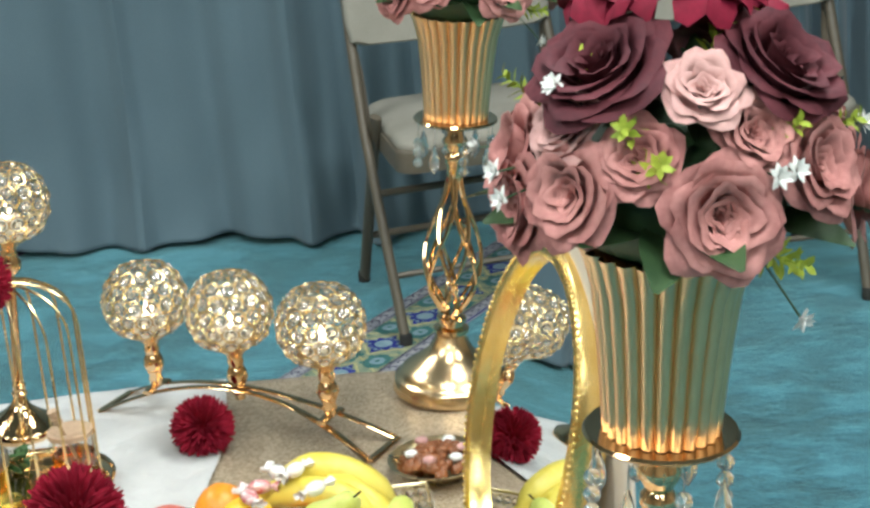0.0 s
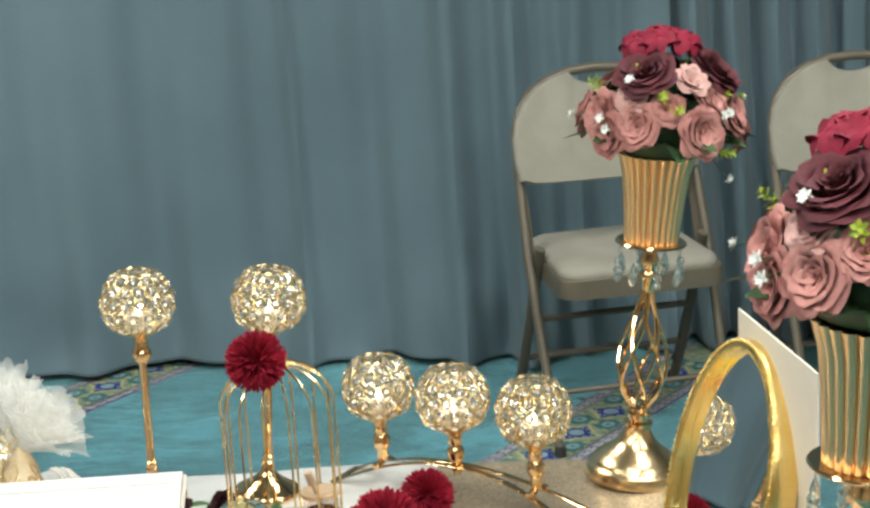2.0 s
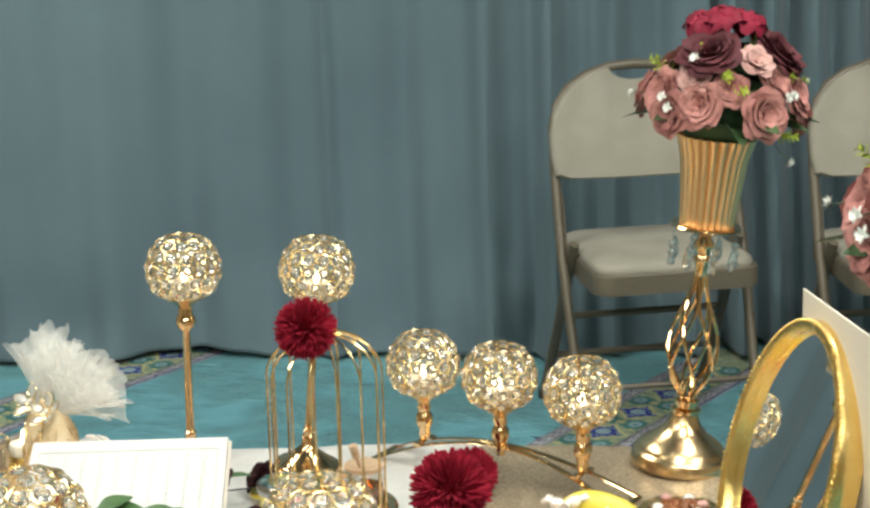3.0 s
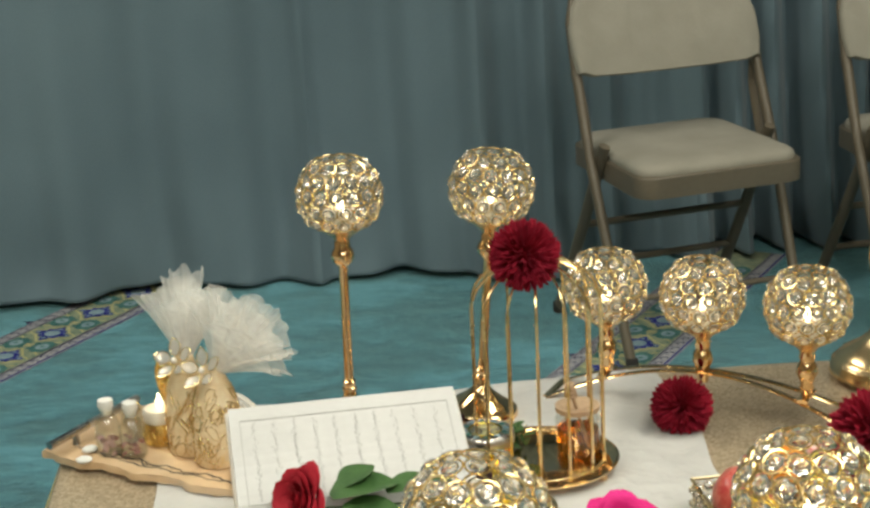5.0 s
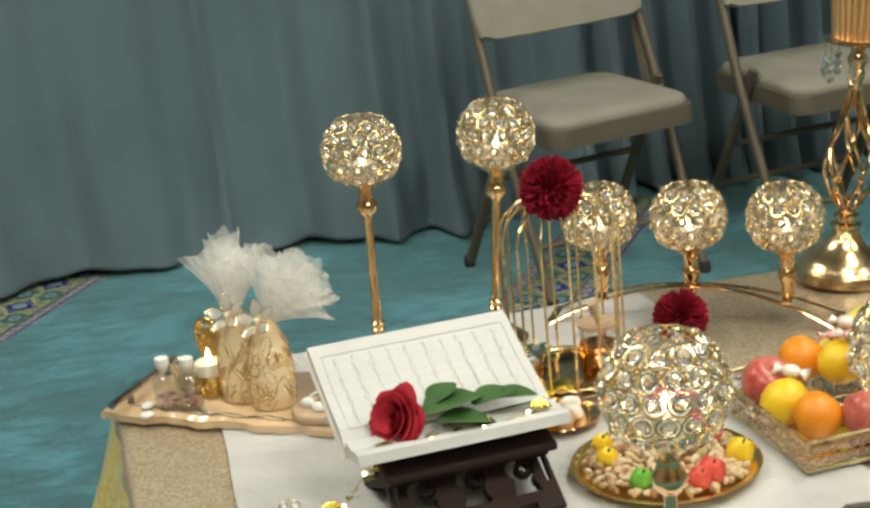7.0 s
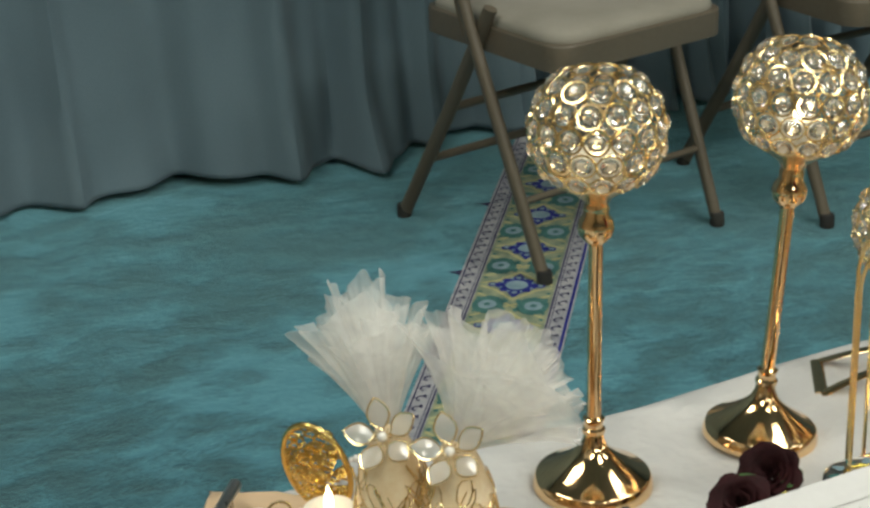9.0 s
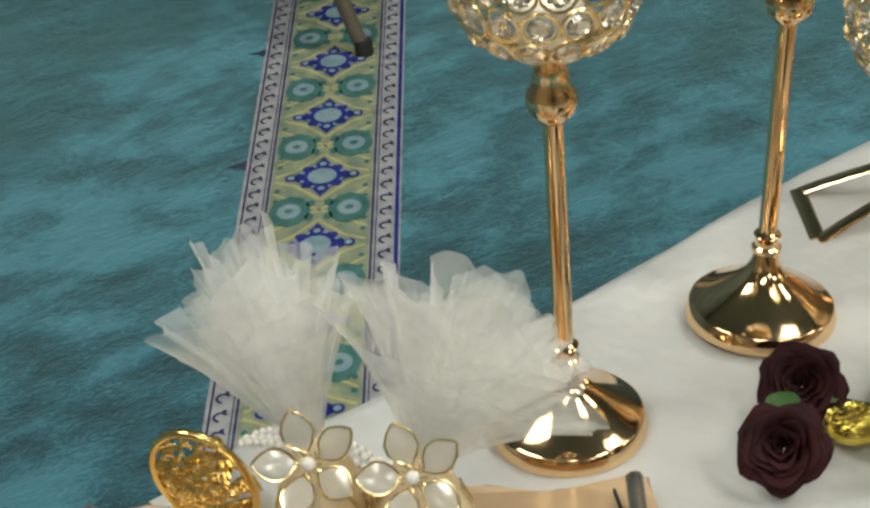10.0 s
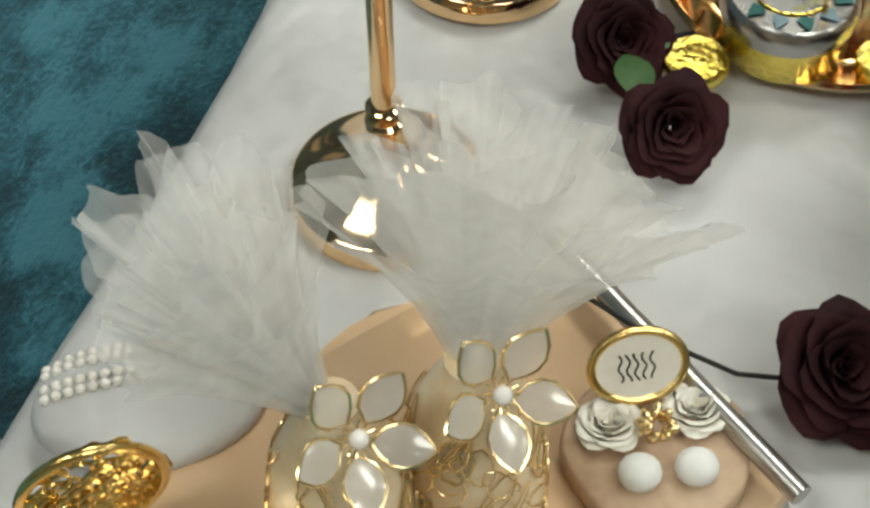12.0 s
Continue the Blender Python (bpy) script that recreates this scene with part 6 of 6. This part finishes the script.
for x, y, z in ((-0.106, -0.050, Z0 + 0.002), (-0.062, 0.070, Z0 + 0.022), (0.005, -0.030, Z0 + 0.030), (0.030, -0.084, Z0 - 0.002), (0.030, 0.020, Z0 + 0.006)):
    fruit("orange", ORB, ORANGE_PEEL, FT @ pose(x, y, z, 30, 20, 50), "bright small orange in the crystal tray", "orange", False)
for x, y, z in ((-0.122, 0.000, Z0 + 0.003), (-0.035, 0.020, Z0 + 0.030)):
    fruit("lemon", ORB, LEMON_PEEL, FT @ pose(x, y, z, 60, 20, 50) @ Matrix.Diagonal((0.95, 0.95, 1.1, 1)), "yellow sweet lemon in the crystal tray", "lemon", False)
fruit("pear", PEAR, PEAR_SKIN, FT @ pose(0.045, -0.030, Z0 + 0.038, 20, 35, 0), "pale green pear on the fruit heap", "pear")
fruit("pear", PEAR, PEAR_SKIN, FT @ pose(0.112, -0.015, Z0 + 0.006, -60, 30, 0), "pale green pear in the crystal tray", "pear")


def banana(m, bend, label):
    t = thing("banana", m, label, "banana", "fruit in the tray")
    pts = [(0.085 * math.sin(bend * (q - 0.5)), 0, 0.085 * (math.cos(bend * (q - 0.5)) - 1)) for q in [k / 16 for k in range(17)]]
    bm = bmesh.new()
    tube(bm, pts, lambda q: 0.0165 * min(1.0, 0.28 + 3.2 * min(q, 1 - q)), 9)
    part("peel", bm, BANANA_PEEL, t)
    bm = bmesh.new()
    tube(bm, [pts[-1], Vector(pts[-1]) + Vector((0.010, 0, -0.010))], 0.0042, 6)
    part("stalk", bm, DARK_WOOD, t)


for k, (x, y, z, rz, ry) in enumerate(((0.070, 0.075, Z0 + 0.048, -12, 22), (0.050, 0.045, Z0 + 0.040, -20, 12), (0.085, 0.045, Z0 + 0.030, -35, 25), (0.030, 0.085, Z0 + 0.026, 4, 10))):
    banana(FT @ pose(x, y, z, -15 + 10 * k, ry, rz), 1.75, "ripe yellow banana on the fruit heap")
rnd = random.Random(14)
for k, (x, y, z) in enumerate(((-0.105, 0.015, Z0 + 0.034), (-0.020, 0.062, Z0 + 0.048), (0.018, 0.055, Z0 + 0.066), (-0.028, 0.005, Z0 + 0.066), (0.000, 0.070, Z0 + 0.058), (-0.010, -0.048, Z0 + 0.050), (0.038, 0.000, Z0 + 0.070), (-0.045, -0.030, Z0 + 0.046))):
    t = thing("wrapped_sweet", FT @ pose(x, y, z, rnd.uniform(-30, 30), 0, rnd.uniform(0, 180)), "sweet in a shiny twisted wrapper on the fruit", "sweet", "wrapped sweets")
    bm = bmesh.new()
    ball(bm, 0.0105, None, 10, 8, (1.25, 0.85, 0.75))
    part("body", bm, (WRAP, WRAP_RED, WRAP, WRAP_RED)[k % 4], t)
    for s in (-1, 1):
        bm = bmesh.new()
        rows = []
        for v in (0, 0.5, 1):
            rows.append([(s * (0.011 + 0.010 * v), (0.002 + 0.008 * v) * math.cos(a * 0.628), (0.002 + 0.004 * v) * math.sin(a * 0.628) * (1 if a % 2 else 0.4)) for a in range(10)])
        grid(bm, rows, True)
        part("twist", bm, (WRAP, WRAP_RED, WRAP, WRAP)[k % 4], t)

# ---- nut plate, rose and marzipan ----
t = thing("nut_plate", pose(-0.130, 0.722, ON), "round gold plate heaped with mixed nuts", "plate")
bm = bmesh.new()
lathe(bm, [(0.001, 0.0015), (0.070, 0.0), (0.085, 0.003), (0.103, 0.009), (0.109, 0.012), (0.110, 0.014), (0.107, 0.0145), (0.100, 0.0115), (0.082, 0.0055), (0.001, 0.004)], 56)
part("plate", bm, GOLD_LEAF, t, "gold plate")
bm = bmesh.new()
rnd = random.Random(3)
for k in range(520):
    a, r = rnd.uniform(0, math.tau), 0.095 * math.sqrt(rnd.random())
    z = 0.008 + 0.020 * (1 - (r / 0.1) ** 2) * rnd.uniform(0.5, 1.0) + 0.006 * (r / 0.1) ** 2
    ball(bm, rnd.uniform(0.0036, 0.0055), pose(r * math.cos(a), r * math.sin(a), z, rnd.uniform(-50, 50), rnd.uniform(-50, 50), rnd.uniform(0, 180)), 8, 6, (1.6, 0.9, 0.75))
nuts = part("mixed_nuts", bm, NUT)
nuts.matrix_basis = pose(-0.130, 0.722, ON)
tagged(nuts, "heap of pistachios and mixed shelled nuts on the gold plate", "nuts", kind="stuff")
lone_rose(-0.108, 0.748, ON + 0.060, 0.034, ROSE_MAGENTA, "bright magenta rose standing in the nuts", (0.05, -0.45, 0.85), 33)
for x, y, r, material, label in ((-0.178, 0.665, 0.014, MARZIPAN_GREEN, "green"), (-0.100, 0.655, 0.017, MARZIPAN_RED, "red"), (-0.118, 0.642, 0.014, MARZIPAN_RED, "coral red"),
                                 (-0.052, 0.690, 0.017, LEMON_PEEL, "orange yellow"), (-0.062, 0.755, 0.015, MARZIPAN_RED, "red"), (-0.196, 0.735, 0.013, LEMON_PEEL, "yellow"), (-0.19, 0.775, 0.012, LEMON_PEEL, "yellow")):
    t = thing("marzipan_fruit", pose(x, y, ON + 0.024, 20, 10, 100 * x), label + " marzipan fruit lying on the nuts", "marzipan", "marzipan fruits")
    bm = bmesh.new()
    lathe(bm, [(0.001, -r * 0.9), (r * 0.6, -r * 0.85), (r, -r * 0.1), (r * 0.9, r * 0.5), (r * 0.45, r * 0.9), (r * 0.12, r * 0.8)], 18, flute=lambda a, q, z: q * (1 + 0.07 * math.sin(4 * a)))
    part("body", bm, material, t)
    bm = bmesh.new()
    tube(bm, [(0, 0, r * 0.75), (0.001, 0, r * 1.15)], 0.0014, 6)
    part("stalk", bm, LEAF_FRESH, t)

# ---- dish of glazed nuts by the far vase ----
t = thing("sweet_dish", pose(0.314, 1.012, TOP + 0.001), "small gold rimmed dish of glazed brown sweets", "dish")
bm = bmesh.new()
lathe(bm, [(0.001, 0.001), (0.030, 0.0), (0.034, 0.005), (0.050, 0.016), (0.057, 0.020), (0.058, 0.0215), (0.055, 0.022), (0.046, 0.017), (0.030, 0.008), (0.001, 0.006)], 44)
part("dish", bm, PALE_GOLD, t, "gold rimmed dish")
bm = bmesh.new()
for k in range(70):
    a, r = rnd.uniform(0, math.tau), 0.042 * math.sqrt(rnd.random())
    ball(bm, rnd.uniform(0.006, 0.009), pose(r * math.cos(a), r * math.sin(a), 0.014 + 0.016 * (1 - (r / 0.045) ** 2), rnd.uniform(0, 90), rnd.uniform(0, 90), rnd.uniform(0, 180)), 7, 5, (1.2, 0.9, 0.7))
part("glazed_sweet_mass", bm, SYRUP_NUT, t, "glazed brown sweets")["kind"] = "stuff"
for k in range(6):
    a = 1.1 * k
    bm = bmesh.new()
    ball(bm, 0.0062, pose(0.030 * math.cos(a), 0.030 * math.sin(a), 0.032 - 0.002 * (k % 2)), 10, 8, (1.3, 1, 0.8))
    part("sugared_almond", bm, BABY_BREATH if k % 2 else ROSE_PALE, t, "pale sugared almond")

# ---- small things between the book and the cage ----
t = thing("candy_dish", pose(-0.205, 0.905, ON), "small gold dish with yellow sweets and wrapped candy", "dish")
bm = bmesh.new()
lathe(bm, [(0.001, 0.001), (0.030, 0.0), (0.045, 0.006), (0.052, 0.011), (0.0515, 0.012), (0.044, 0.009), (0.001, 0.004)], 40)
part("dish", bm, GOLD, t, "gold dish")
for k, (x, y, r) in enumerate(((-0.022, -0.010, 0.015), (-0.008, 0.012, 0.014), (-0.028, 0.014, 0.012), (0.016, -0.006, 0.013), (0.020, 0.020, 0.012), (0.002, -0.022, 0.012))):
    bm = bmesh.new()
    ball(bm, r, pose(x, y, 0.006 + r * 0.7, 20 * k, 15, 40 * k), 12, 8, (1.25, 0.95, 0.72))
    part("sweet", bm, (LEMON_PEEL, LEMON_PEEL, LEMON_PEEL, WRAP, WRAP, PALE_WOOD)[k], t)
bm = bmesh.new()
lathe(bm, [(0.001, 0.0), (0.024, 0.0), (0.026, 0.002), (0.026, 0.012), (0.024, 0.014), (0.022, 0.0135), (0.001, 0.013)], 36)
ob = part("steel_tin", bm, STEEL)
ob.matrix_basis = pose(0.020, 0.520, ON)
tagged(ob, "low round silver tin on white cloth", "tin")
rnd = random.Random(19)
for k in range(10):
    bm = bmesh.new()
    ball(bm, rnd.uniform(0.008, 0.011), None, 10, 8, (1.3, 0.95, 0.7))
    ob = part("pebble_sweet", bm, (LEMON_PEEL, BABY_BREATH, NUT, B_PALE, WRAP)[k % 5])
    ob.matrix_basis = pose(0.050 + 0.032 * math.cos(k * 0.63), 0.425 + 0.032 * math.sin(k * 0.63), ON + 0.019, 0, 0, 50 * k)
    tagged(ob, "small coloured pebble sweet inside the small birdcage", "sweet", "pebble sweets")
